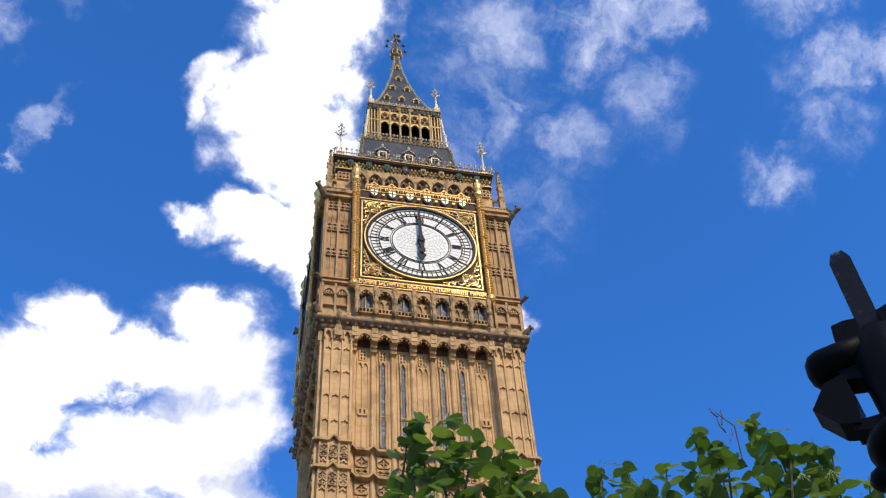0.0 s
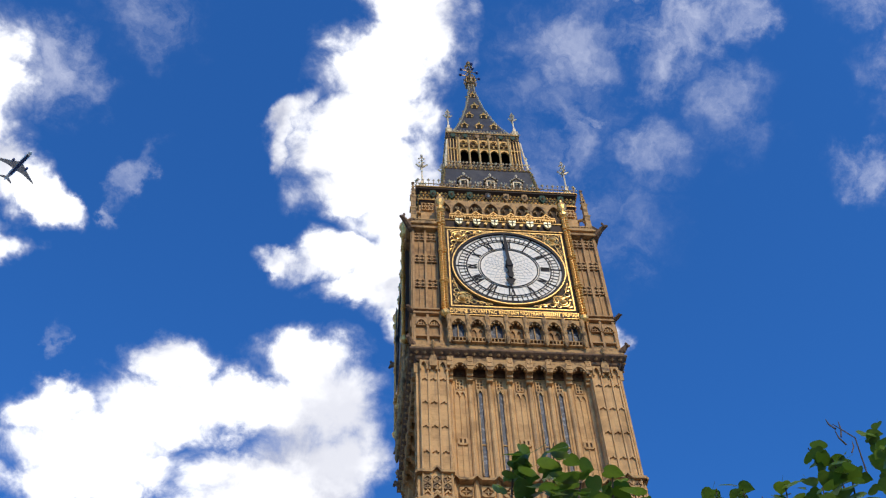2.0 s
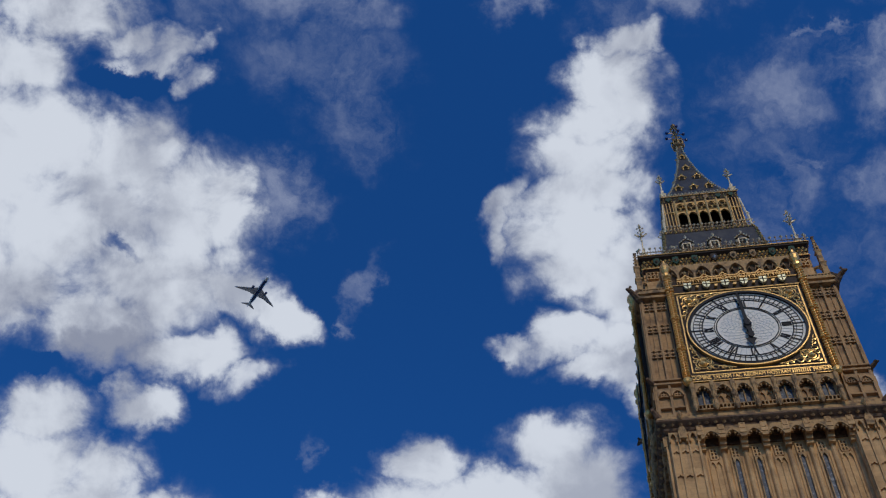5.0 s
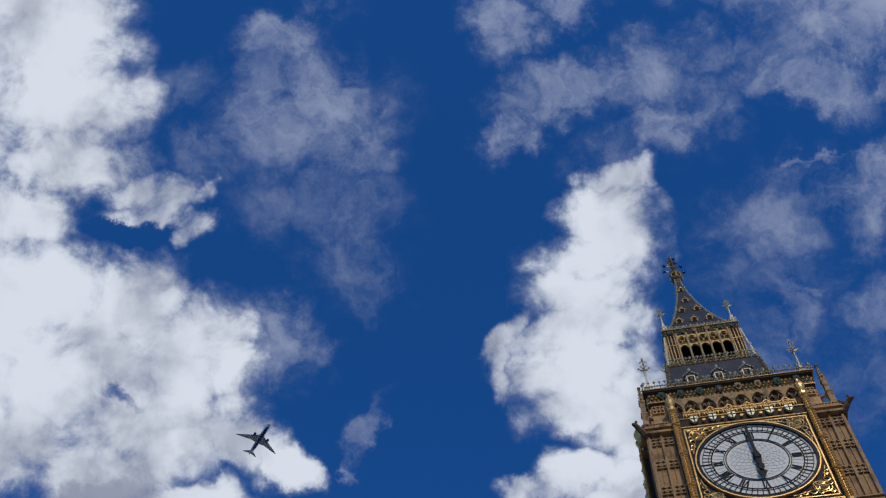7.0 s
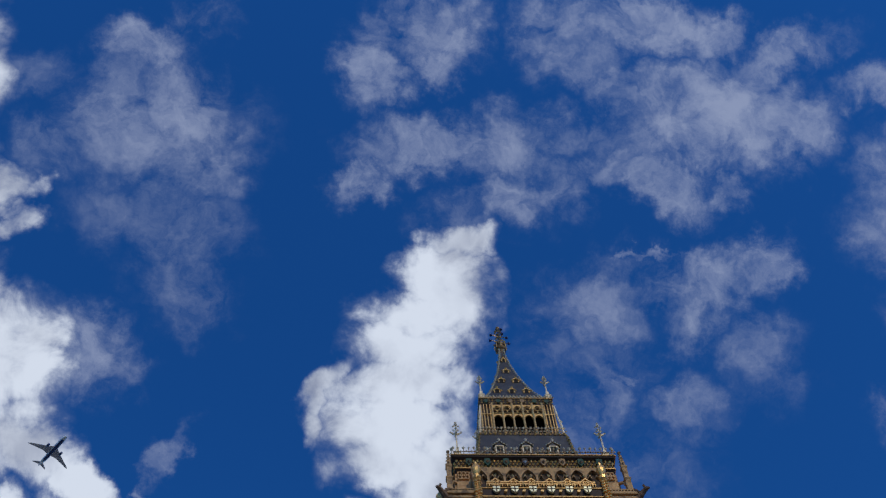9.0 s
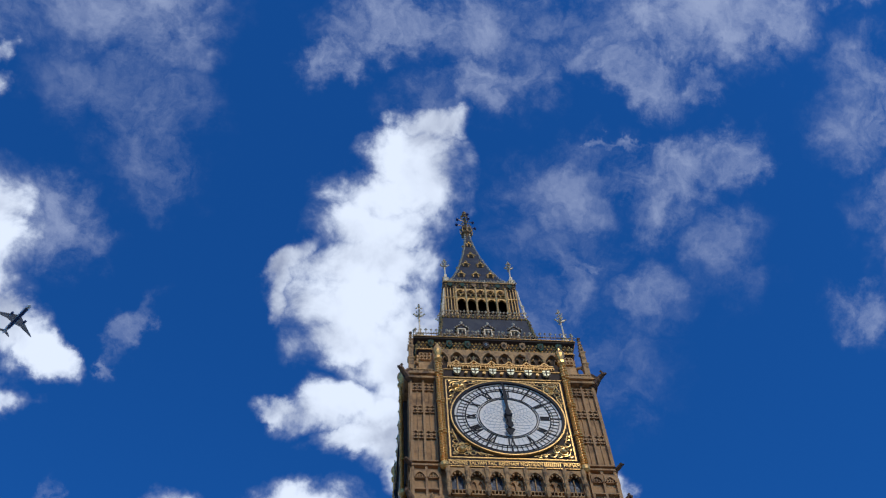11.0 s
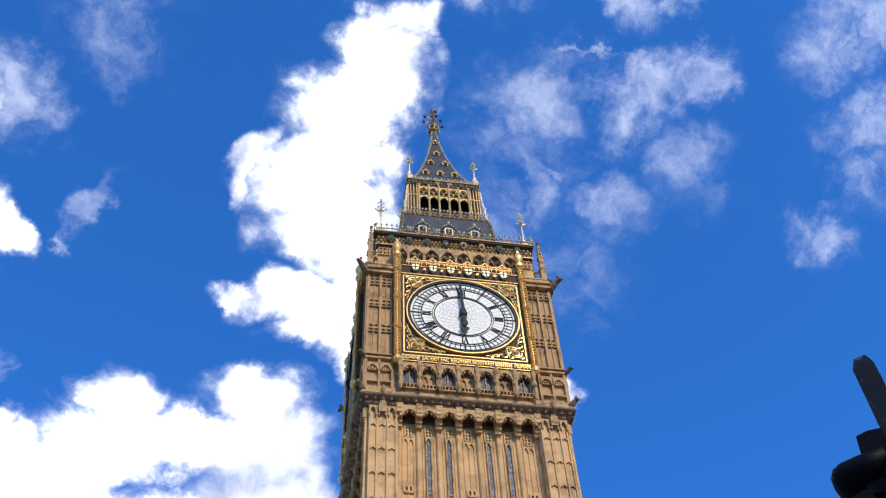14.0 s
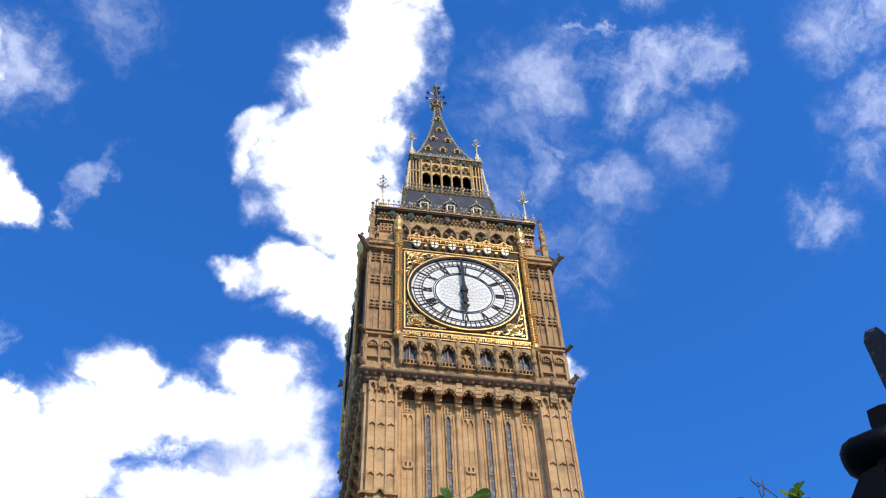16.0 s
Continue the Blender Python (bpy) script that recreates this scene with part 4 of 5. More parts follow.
for sx in (-1, 1):
    for sz in (-1, 1):
        g = Geo()
        place = lambda x, z: (sx * x, DIAL_Z + sz * z)
        for cx, cz, r in ((2.98, 2.98, 0.40), (2.98, 2.98, 0.24), (3.28, 2.32, 0.17), (2.32, 3.28, 0.17), (3.33, 1.85, 0.12), (1.85, 3.33, 0.12), (3.32, 3.32, 0.14), (2.55, 2.92, 0.16), (2.92, 2.55, 0.16), (3.36, 2.70, 0.12), (2.70, 3.36, 0.12), (3.44, 1.52, 0.09), (1.52, 3.44, 0.09)):
            pts = [place(cx + r * math.cos(2 * math.pi * i / 12), cz + r * math.sin(2 * math.pi * i / 12)) for i in range(12)]
            g.tube([(x, -6.21, z) for x, z in pts], 0.035, 4, True)
        for a, b in (((2.45, 2.45), (3.45, 3.45)), ((3.42, 2.6), (2.6, 2.45)), ((2.6, 3.42), (2.45, 2.6)), ((3.44, 1.2), (3.20, 2.15)), ((1.2, 3.44), (2.15, 3.20))):
            (xa, za), (xb, zb) = place(*a), place(*b)
            g.tube([(xa, -6.20, za), (xb, -6.20, zb)], 0.03, 4)
        x, z = place(2.98, 2.98)
        g.ball(x, -6.22, z, 0.19, 8)
        faces4("spandrel", g, GOLD, dial, "pierced gilded tracery in the corner of the dial")

# inscription under the dial
band = faces4("inscription_band", Geo().box(-3.9, 3.9, -6.22, -5.8, 49.62, 50.24), UMBER, tower, "dark band with gilded Latin lettering")
faces4("moulding", Geo().box(-3.9, 3.9, -6.25, -6.2, 50.20, 50.25).box(-3.9, 3.9, -6.25, -6.2, 49.60, 49.65), GOLD, band)


def lettering(text, x, z, size, depth):
    cu = bpy.data.curves.new("lettering", "FONT")
    cu.body, cu.size, cu.extrude, cu.align_x = text, size, depth, "LEFT"
    ob = new("lettering", cu)
    dg = bpy.context.evaluated_depsgraph_get()
    me = bpy.data.meshes.new_from_object(ob.evaluated_get(dg))
    bpy.data.objects.remove(ob)
    width = max(v.co.x for v in me.vertices)
    me.materials.clear()
    me.materials.append(GOLD)
    return me, width


def inscription():
    words = ["DOMINE", "SALVAM", "FAC", "REGINAM", "NOSTRAM", None, "PRIMAM"]
    made, total = [], 0.0
    for w in words:
        if w:
            me, width = lettering(w, 0, 0, 0.46, 0.02)
        else:
            g, width = Geo(), 1.7
            for i in range(9):
                g.box(i * 0.19, i * 0.19 + 0.09, 0.0, 0.32, -0.02, 0.02)
            me = link_mesh("lettering", g, GOLD)
        made.append((me, total))
        total += width + 0.17
    fit = 7.5 / (total - 0.17)
    for me, off in made:
        for b in band:
            ob = part("lettering", me, GOLD, b, "gilded capitals")
            ob.matrix_basis = pose(-3.75 + off * fit, -6.24, 49.98, 90) @ Matrix.Diagonal((fit, 1, 1, 1))


inscription()

# gilded columns beside the dial
for s in (-1, 1):
    shaft = Geo().lathe(s * 4.02, -6.24, [(0.10, 49.35), (0.24, 49.5), (0.30, 49.75), (0.20, 49.95), (0.07, 50.0), (0.07, 59.4), (0.26, 59.6), (0.30, 59.75), (0.14, 59.95), (0.24, 60.1), (0.32, 60.3), (0.28, 60.5), (0.10, 60.65), (0.12, 60.8), (0.02, 60.95)], 10)
    column = faces4("gilded_column", shaft, COLUMN_GILT, tower, "slender gilded column with two strands of beads")
    for e in (-1, 1):
        prof, z = [(0.02, 49.95)], 50.0 + (0.0 if e < 0 else 0.11)
        while z < 59.3:
            k = 0.05 if min(abs(z - q) for q in (52.6, 55.4, 58.2)) < 0.2 else 0.0
            prof += [(0.03, z), (0.03, z + 0.085), (0.10 + k, z + 0.10), (0.125 + k, z + 0.145), (0.10 + k, z + 0.20), (0.03, z + 0.21)]
            z += 0.235
        faces4("bead_strand", Geo().lathe(s * 4.02 + e * 0.12, -6.30, prof + [(0.02, 59.5)], 8), COLUMN_GILT, column)
    faces4("backing", Geo().box(s * 4.02 - 0.27, s * 4.02 + 0.27, -6.12, -5.7, 50.32, 58.0), UMBER, column, "dark painted recess behind the column")

# gilded gable band with shields
g = Geo().box(-3.8, 3.8, -6.20, -5.8, 58.08, 58.16).box(-3.8, 3.8, -6.18, -5.8, 58.84, 58.92)
gable = faces4("gable_band", g, GILT_STONE, tower, "gilded band of small gables over the dial")
faces4("backing", Geo().box(-3.78, 3.78, -6.12, -5.8, 58.1, 59.3), UMBER, gable)
for k in range(6):
    x = -2.86 + 1.142 * k
    g = Geo().strip([(x - 0.571, 59.28), (x - 0.3, 59.30), (x, 59.62), (x + 0.3, 59.30), (x + 0.571, 59.28)], 0.11, -6.26, -5.9)
    g.foils(x, 59.24, 0.20, -6.25, -6.1, 0.05)
    for dx in (-0.50, -0.32, 0.32, 0.50):
        g.arch(x + dx, 0.06, 0.09, 58.95, 59.05, 59.18, 59.24, -6.24, -6.1, n=6)
    g.gem(x, -6.3, 59.85, 0.09, 1.4)
    faces4("gable", g, COLUMN_GILT, gable)
    sh = faces4("shield", Geo().slab([(x - 0.23, 58.80), (x - 0.23, 58.52), (x - 0.12, 58.36), (x, 58.30), (x + 0.12, 58.36), (x + 0.23, 58.52), (x + 0.23, 58.80)], -6.36, -6.2), PALE_GOLD, gable, "pale gold shield with a dark cross")
    faces4("cross", Geo().box(x - 0.035, x + 0.035, -6.372, -6.3, 58.33, 58.80).box(x - 0.23, x + 0.23, -6.373, -6.3, 58.56, 58.63), UMBER, sh)
    if k < 5:
        faces4("leaf_boss", Geo().slab([(x + 0.45, 58.45), (x + 0.62, 58.40), (x + 0.70, 58.58), (x + 0.52, 58.60)], -6.30, -6.1), GOLD, gable)

# main cornice with enamel shields and gilded bosses
g = Geo().square([(5.2, 61.25), (5.30, 61.35), (5.22, 61.5), (5.22, 62.2), (5.45, 62.35), (5.50, 62.5), (5.4, 62.6)])
part("main_cornice", storeys(g), UMBER, tower, "dark painted cornice with gilded ornament")
g = Geo()
for i in range(38):
    x = -5.15 + i * 10.2 / 37
    for z, r in ((61.60, 0.115), (61.86, 0.115), (62.12, 0.115)):
        g.gem(x + (0.138 if z == 61.86 else 0), -5.27, z, r)
g.box(-5.3, 5.3, -5.35, -5.2, 61.36, 61.42).box(-5.5, 5.5, -5.54, -5.4, 62.46, 62.50)
for ob in faces4("boss_frieze", g, COLUMN_GILT, tower, "rows of gilded bosses"):
    tagged(ob, kind="stuff")
for k in range(8):
    x = 1.24 * (k - 3.5)
    faces4("enamel_shield", Geo().slab([(x - 0.19, 62.2), (x - 0.21, 61.8), (x, 61.52), (x + 0.21, 61.8), (x + 0.19, 62.2), (x, 62.26)], -5.42, -5.28),
           GREEN if k in (0, 1, 2, 6, 7) else (UMBER if k == 3 else BRONZE), tower, "green enamel shield on the cornice" if k in (0, 1, 2, 6, 7) else "gilt shield on the cornice")
    faces4("shield_badge", Geo().gem(x, -5.46, 61.88, 0.13, 1.3), BRONZE if k != 3 else LEAD, tower)


def cresting(half, z, step, y, h, label, rail=False):
    """Iron cresting: dark bars and rails, with pale and gilt tips as a part of their own."""
    bars, tips = Geo(), Geo()
    n = round(2 * half / step)
    for i in range(n + 1):
        x = -half + 2 * half * i / n
        bars.box(x - 0.02, x + 0.02, y - 0.02, y + 0.02, z, z + h)
        tips.gem(x, y, z + h + 0.04, 0.10 if i % 2 else 0.135, 1.2)
        tips.gem(x + half / n, y - 0.03, z + h * 0.42, 0.095)
    bars.box(-half, half, y - 0.02, y + 0.02, z + h * 0.42, z + h * 0.50)
    bars.box(-half, half, y - 0.03, y + 0.03, z, z + 0.05)
    if rail:
        bars.box(-half, half, y - 0.02, y + 0.02, z + h - 0.04, z + h + 0.01)
    made = faces4("gallery_rail" if rail else "cresting", bars, BRONZE, tower, label)
    for ob in faces4("tip", tips, PALE, made, "pale gilded tips"):
        tagged(ob, kind="stuff")


cresting(5.35, 62.55, 0.36, -5.45, 0.80, "dark iron cresting with pale gilded tips")


def standard(x, y, z, h, wide):
    """A gilded corner standard: slim shaft, crossed leaves, balls and crown."""
    g = Geo().square([(0.20, z - 0.9), (0.20, z - 0.3), (0.26, z - 0.2), (0.12, z), (0.10, z + 0.5)], x, y)
    g.lathe(x, y, [(0.07, z), (0.05, z + h * 0.5), (0.09, z + h * 0.52), (0.04, z + h * 0.55), (0.03, z + h)], 6)
    for a in range(4):
        c, s = math.cos(a * math.pi / 2), math.sin(a * math.pi / 2)
        zz = z + h * 0.72
        g.tube([(x, y, zz - 0.15), (x + c * wide * 0.5, y + s * wide * 0.5, zz - 0.05), (x + c * wide, y + s * wide, zz + 0.1)], [0.05, 0.09, 0.03], 5)
        g.gem(x + c * wide, y + s * wide, zz + 0.12, 0.10)
        g.gem(x + c * wide * 0.45, y + s * wide * 0.45, zz + 0.35, 0.09)
        g.gem(x + c * wide * 0.5, y + s * wide * 0.5, z + h * 0.95, 0.09)
    g.ball(x, y, z + h, 0.12, 6)
    g.gem(x, y, z + h + 0.22, 0.10, 1.6)
    return g


faces4("corner_standard", standard(-5.02, -5.02, 63.4, 3.5, 0.36), PALE, tower, "gilded cross standard on the roof corner")

# lower roof
prof = [(5.30, 62.5), (4.60, 62.6), (4.15, 62.95), (3.86, 63.6), (3.60, 64.7), (3.38, 66.2), (3.24, 67.4), (3.16, 68.3)]
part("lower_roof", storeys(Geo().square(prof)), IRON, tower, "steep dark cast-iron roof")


def roof_at(prof, z):
    for (ra, za), (rb, zb) in zip(prof, prof[1:]):
        if za <= z <= zb:
            return ra + (rb - ra) * (z - za) / (zb - za)
    return prof[-1][0]


g = Geo()
for i in range(14):
    z = 63.2 + i * 0.37
    r = roof_at(prof, z)
    g.gem(-r - 0.04, -r - 0.04, z, 0.16, 1.4)
for ob in faces4("crocket_ridge", g, GILT_STONE, tower):
    tagged(ob, kind="stuff")


def dormer(x, y, z, w, h):
    g = Geo().box(x - w, x - w + 0.09, y, y + 0.9, z, z + h).box(x + w - 0.09, x + w, y, y + 0.9, z, z + h).box(x - w, x + w, y, y + 0.9, z, z + 0.09).box(x - w, x + w, y, y + 0.9, z + h - 0.07, z + h)
    g.strip([(x - w - 0.14, z + h - 0.06), (x, z + h + w * 1.1), (x + w + 0.14, z + h - 0.06)], 0.07, y - 0.04, y + 0.7)
    g.gem(x, y - 0.04, z + h + w * 1.1 + 0.2, 0.10, 1.5).gem(x - w - 0.1, y - 0.05, z + h + 0.08, 0.07).gem(x + w + 0.1, y - 0.05, z + h + 0.08, 0.07)
    return g


for z, xs in ((65.4, (-1.9, 0.0, 1.9)), (63.95, (-2.85, -0.95, 0.95, 2.85))):
    for x in xs:
        y = -roof_at(prof, z) - 0.28
        d = faces4("dormer", dormer(x, y, z, 0.34, 0.92), BRONZE, tower, "small gabled roof dormer with pale surround")
        # solid dark block painted as the shade inside the dormer
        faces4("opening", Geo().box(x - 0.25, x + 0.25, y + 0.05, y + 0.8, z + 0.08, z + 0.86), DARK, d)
        faces4("surround", Geo().box(x - 0.29, x - 0.22, y - 0.01, y + 0.06, z + 0.05, z + 0.88).box(x + 0.22, x + 0.29, y - 0.01, y + 0.06, z + 0.05, z + 0.88).box(x - 0.29, x + 0.29, y - 0.012, y + 0.06, z + 0.82, z + 0.89), PALE, d)
        faces4("cheek", Geo().slab([(x - 0.37, z + 0.92), (x, z + 1.3), (x + 0.37, z + 0.92)], y + 0.02, y + 0.9), IRON, d)
        g = Geo().gem(x, y - 0.06, z + 1.50, 0.12, 1.7)
        for f in (0.0, 0.33, 0.66):
            for s in (-1, 1):
                g.gem(x + s * 0.48 * (1 - f), y - 0.06, z + 0.92 + 0.45 * f, 0.075, 1.2)
        faces4("crocket", g, PALE, d, "pale gilded crockets on the gable")

# lantern gallery
g = Geo().square([(3.06, 68.2), (3.16, 68.35), (3.16, 68.55), (3.05, 68.62), (2.2, 68.7)])
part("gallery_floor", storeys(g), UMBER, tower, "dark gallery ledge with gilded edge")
cresting(3.10, 68.58, 0.27, -3.11, 0.75, "dark gilt-tipped iron railing round the gallery", True)
for i in range(18):
    faces4("boss", Geo().gem(-3.08 + 6.16 * i / 17, -3.20, 68.42, 0.12), COLUMN_GILT, tower)
# solid block coloured dark in place of the lantern's shaded inside
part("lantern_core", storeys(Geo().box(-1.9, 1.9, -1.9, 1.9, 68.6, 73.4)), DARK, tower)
for k in range(6):
    x = 0.77 * (k - 2.5)
    faces4("lantern_column", Geo().lathe(x, -2.82, [(0.13, 68.7), (0.13, 69.2), (0.085, 69.3), (0.085, 71.6), (0.13, 71.7), (0.09, 71.8), (0.09, 73.3)], 8), GOLD, tower, "gilded lantern column")
for k in range(5):
    x = 0.77 * (k - 2)
    g = Geo().arch(x, 0.32, 0.385, 68.7, 71.2, 71.65, 71.8, -2.82, -2.66)
    r = 0.20
    for cx, cz in ((x, 72.55), (x - 0.2, 72.15), (x + 0.2, 72.15)):
        g.tube([(cx + r * math.cos(2 * math.pi * i / 10), -2.78, cz + r * math.sin(2 * math.pi * i / 10)) for i in range(10)], 0.05, 4, True)
    g.arch(x, 0.30, 0.385, 71.8, 72.5, 72.95, 73.1, -2.82, -2.66)
    faces4("lantern_arch", g, GILT_STONE, tower, "gilded open arch of the lantern")
    faces4("tracery_back", Geo().box(x - 0.36, x + 0.36, -2.66, -2.60, 71.75, 73.2), UMBER, tower)
for s in (-1, 1):
    g = Geo()
    for x in (2.08, 2.32, 2.55, 2.75):
        g.lathe(s * x, -2.78, [(0.075, 68.7), (0.05, 69.3), (0.05, 73.2)], 6)
    xs = sorted((s * 1.95, s * 2.8))
    faces4("pier_core", Geo().box(xs[0], xs[1], -2.70, -2.5, 68.7, 73.2), UMBER, tower, "dark core of the lantern pier")
    g.box(xs[0], xs[1], -2.84, -2.7, 71.7, 71.8)
    faces4("lantern_pier", g, GOLD, tower, "gilded corner pier of the lantern")
g = Geo().square([(2.80, 73.1), (2.84, 73.2), (2.78, 73.3), (2.78, 73.85), (2.84, 73.95), (2.84, 74.08), (2.5, 74.12)])
part("lantern_cornice", storeys(g), UMBER, tower, "dark cornice of the lantern")
g = Geo()
for i in range(20):
    g.gem(-2.66 + 5.32 * i / 19, -2.82, 73.4, 0.085).gem(-2.66 + 5.32 * i / 19, -2.82, 73.75, 0.085)
g.box(-2.82, 2.82, -2.88, -2.80, 74.0, 74.06)
for ob in faces4("boss_frieze", g, COLUMN_GILT, tower):
    tagged(ob, kind="stuff")
for k in range(6):
    x = 0.93 * (k - 2.5)
    faces4("enamel_shield", Geo().slab([(x - 0.17, 73.80), (x - 0.19, 73.5), (x, 73.28), (x + 0.19, 73.5), (x + 0.17, 73.80)], -2.90, -2.76), BRONZE if k in (2, 3) else GREEN, tower, "enamel shield on the lantern cornice")
cresting(2.78, 74.08, 0.27, -2.78, 0.32, "dark iron cresting with pale gilded tips")
faces4("corner_standard", standard(-2.60, -2.60, 74.9, 2.8, 0.30), PALE, tower, "gilded cross standard on the lantern corner")
strut = Geo().tube([(-3.05, -3.05, 68.7), (-3.03, -3.03, 69.9), (-2.94, -2.94, 70.9), (-2.84, -2.84, 72.9)], [0.12, 0.09, 0.08, 0.06], 6)
for k in range(5):
    strut.gem(-3.06 + 0.05 * k, -3.06 + 0.05 * k, 69.5 + 0.62 * k, 0.11, 1.3)
faces4("flying_strut", strut.gem(-3.05, -3.05, 70.35, 0.12, 2.0), PALE, tower, "pale crocketed strut at the lantern corner")

# spire
prof = [(2.62, 74.1), (2.12, 75.5), (1.72, 76.9), (1.22, 79.1), (0.74, 81.8), (0.40, 84.4), (0.22, 86.4), (0.15, 88.0)]
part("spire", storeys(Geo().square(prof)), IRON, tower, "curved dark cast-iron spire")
g = Geo()
for i in range(30):
    z = 74.5 + i * 0.45
    r = roof_at(prof, z)
    g.gem(-r - 0.03, -r - 0.03, z, 0.12, 1.2)
for ob in faces4("crocket_ridge", g, PALE, tower):
    tagged(ob, kind="stuff")
for z, xs in ((76.6, (-1.18, 0.0, 1.18)), (79.4, (-0.6, 0.6)), (81.9, (0.0,)), (84.7, (0.0,))):
    for x in xs:
        y = -roof_at(prof, z) - 0.05
        w = 0.20 if z < 84 else 0.15
        g = Geo().strip([(x - w - 0.10, z + 0.30), (x, z + 0.62), (x + w + 0.10, z + 0.30)], 0.12, y - 0.06, y + 0.5)
        g.box(x - w - 0.05, x - w + 0.03, y - 0.03, y + 0.5, z, z + 0.38).box(x + w - 0.03, x + w + 0.05, y - 0.03, y + 0.5, z, z + 0.38)
        g.gem(x - w - 0.1, y - 0.05, z + 0.30, 0.11).gem(x + w + 0.1, y - 0.05, z + 0.30, 0.11).gem(x, y - 0.05, z + 0.78, 0.13)
        d = faces4("lucarne", g, GOLD, tower, "tiny gilded spire dormer")
        # dark slab as painted shade in the lucarne's mouth
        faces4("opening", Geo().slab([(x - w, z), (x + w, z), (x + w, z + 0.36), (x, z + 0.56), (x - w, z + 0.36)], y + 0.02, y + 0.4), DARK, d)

# crown and finial
finial = part("finial", Geo().lathe(0, 0, [(0.15, 87.2), (0.24, 87.35), (0.16, 87.5), (0.30, 87.75), (0.46, 87.9), (0.50, 88.0), (0.34, 88.05), (0.30, 88.6), (0.42, 88.75), (0.44, 88.85), (0.16, 88.9), (0.12, 89.4), (0.08, 90.3), (0.14, 90.5), (0.07, 90.7), (0.05, 91.6), (0.16, 91.8), (0.22, 92.05), (0.10, 92.3), (0.02, 92.55)], 12), BRONZE, tower, "gilded crown and finial on the spire tip")
for i in range(8):
    a = 2 * math.pi * i / 8
    part("crown_leaf", Geo().gem(0.50 * math.cos(a), 0.50 * math.sin(a), 88.95, 0.13, 1.6), GILT_STONE, finial)
    part("crown_band", Geo().tube([(0.50 * math.cos(a), 0.50 * math.sin(a), 88.0), (0.56 * math.cos(a), 0.56 * math.sin(a), 88.4), (0.46 * math.cos(a), 0.46 * math.sin(a), 88.85)], 0.045, 5), GOLD, finial, "gilded upright of the crown")
for z, r in ((89.55, 0.86), (90.6, 0.74)):
    for i in range(4):
        a = math.pi / 4 + math.pi * i / 2 - 0.6
        part("arm", Geo().tube([(0, 0, z - 0.25), (r * 0.5 * math.cos(a), r * 0.5 * math.sin(a), z - 0.02), (r * math.cos(a), r * math.sin(a), z)], 0.035, 5), GILT_STONE, finial)
        part("ball", Geo().ball(r * math.cos(a), r * math.sin(a), z, 0.15, 10), BLUE, finial, "dark blue ball", smooth=True)
for z, r, q in ((91.4, 0.26, 0.17), (90.0, 0.30, 0.13), (91.0, 0.34, 0.11)):
    for i in range(4):
        a = math.pi * i / 2 + 0.2
        part("finial_leaf", Geo().gem(r * math.cos(a), r * math.sin(a), z, q, 1.8), GILT_STONE, finial)


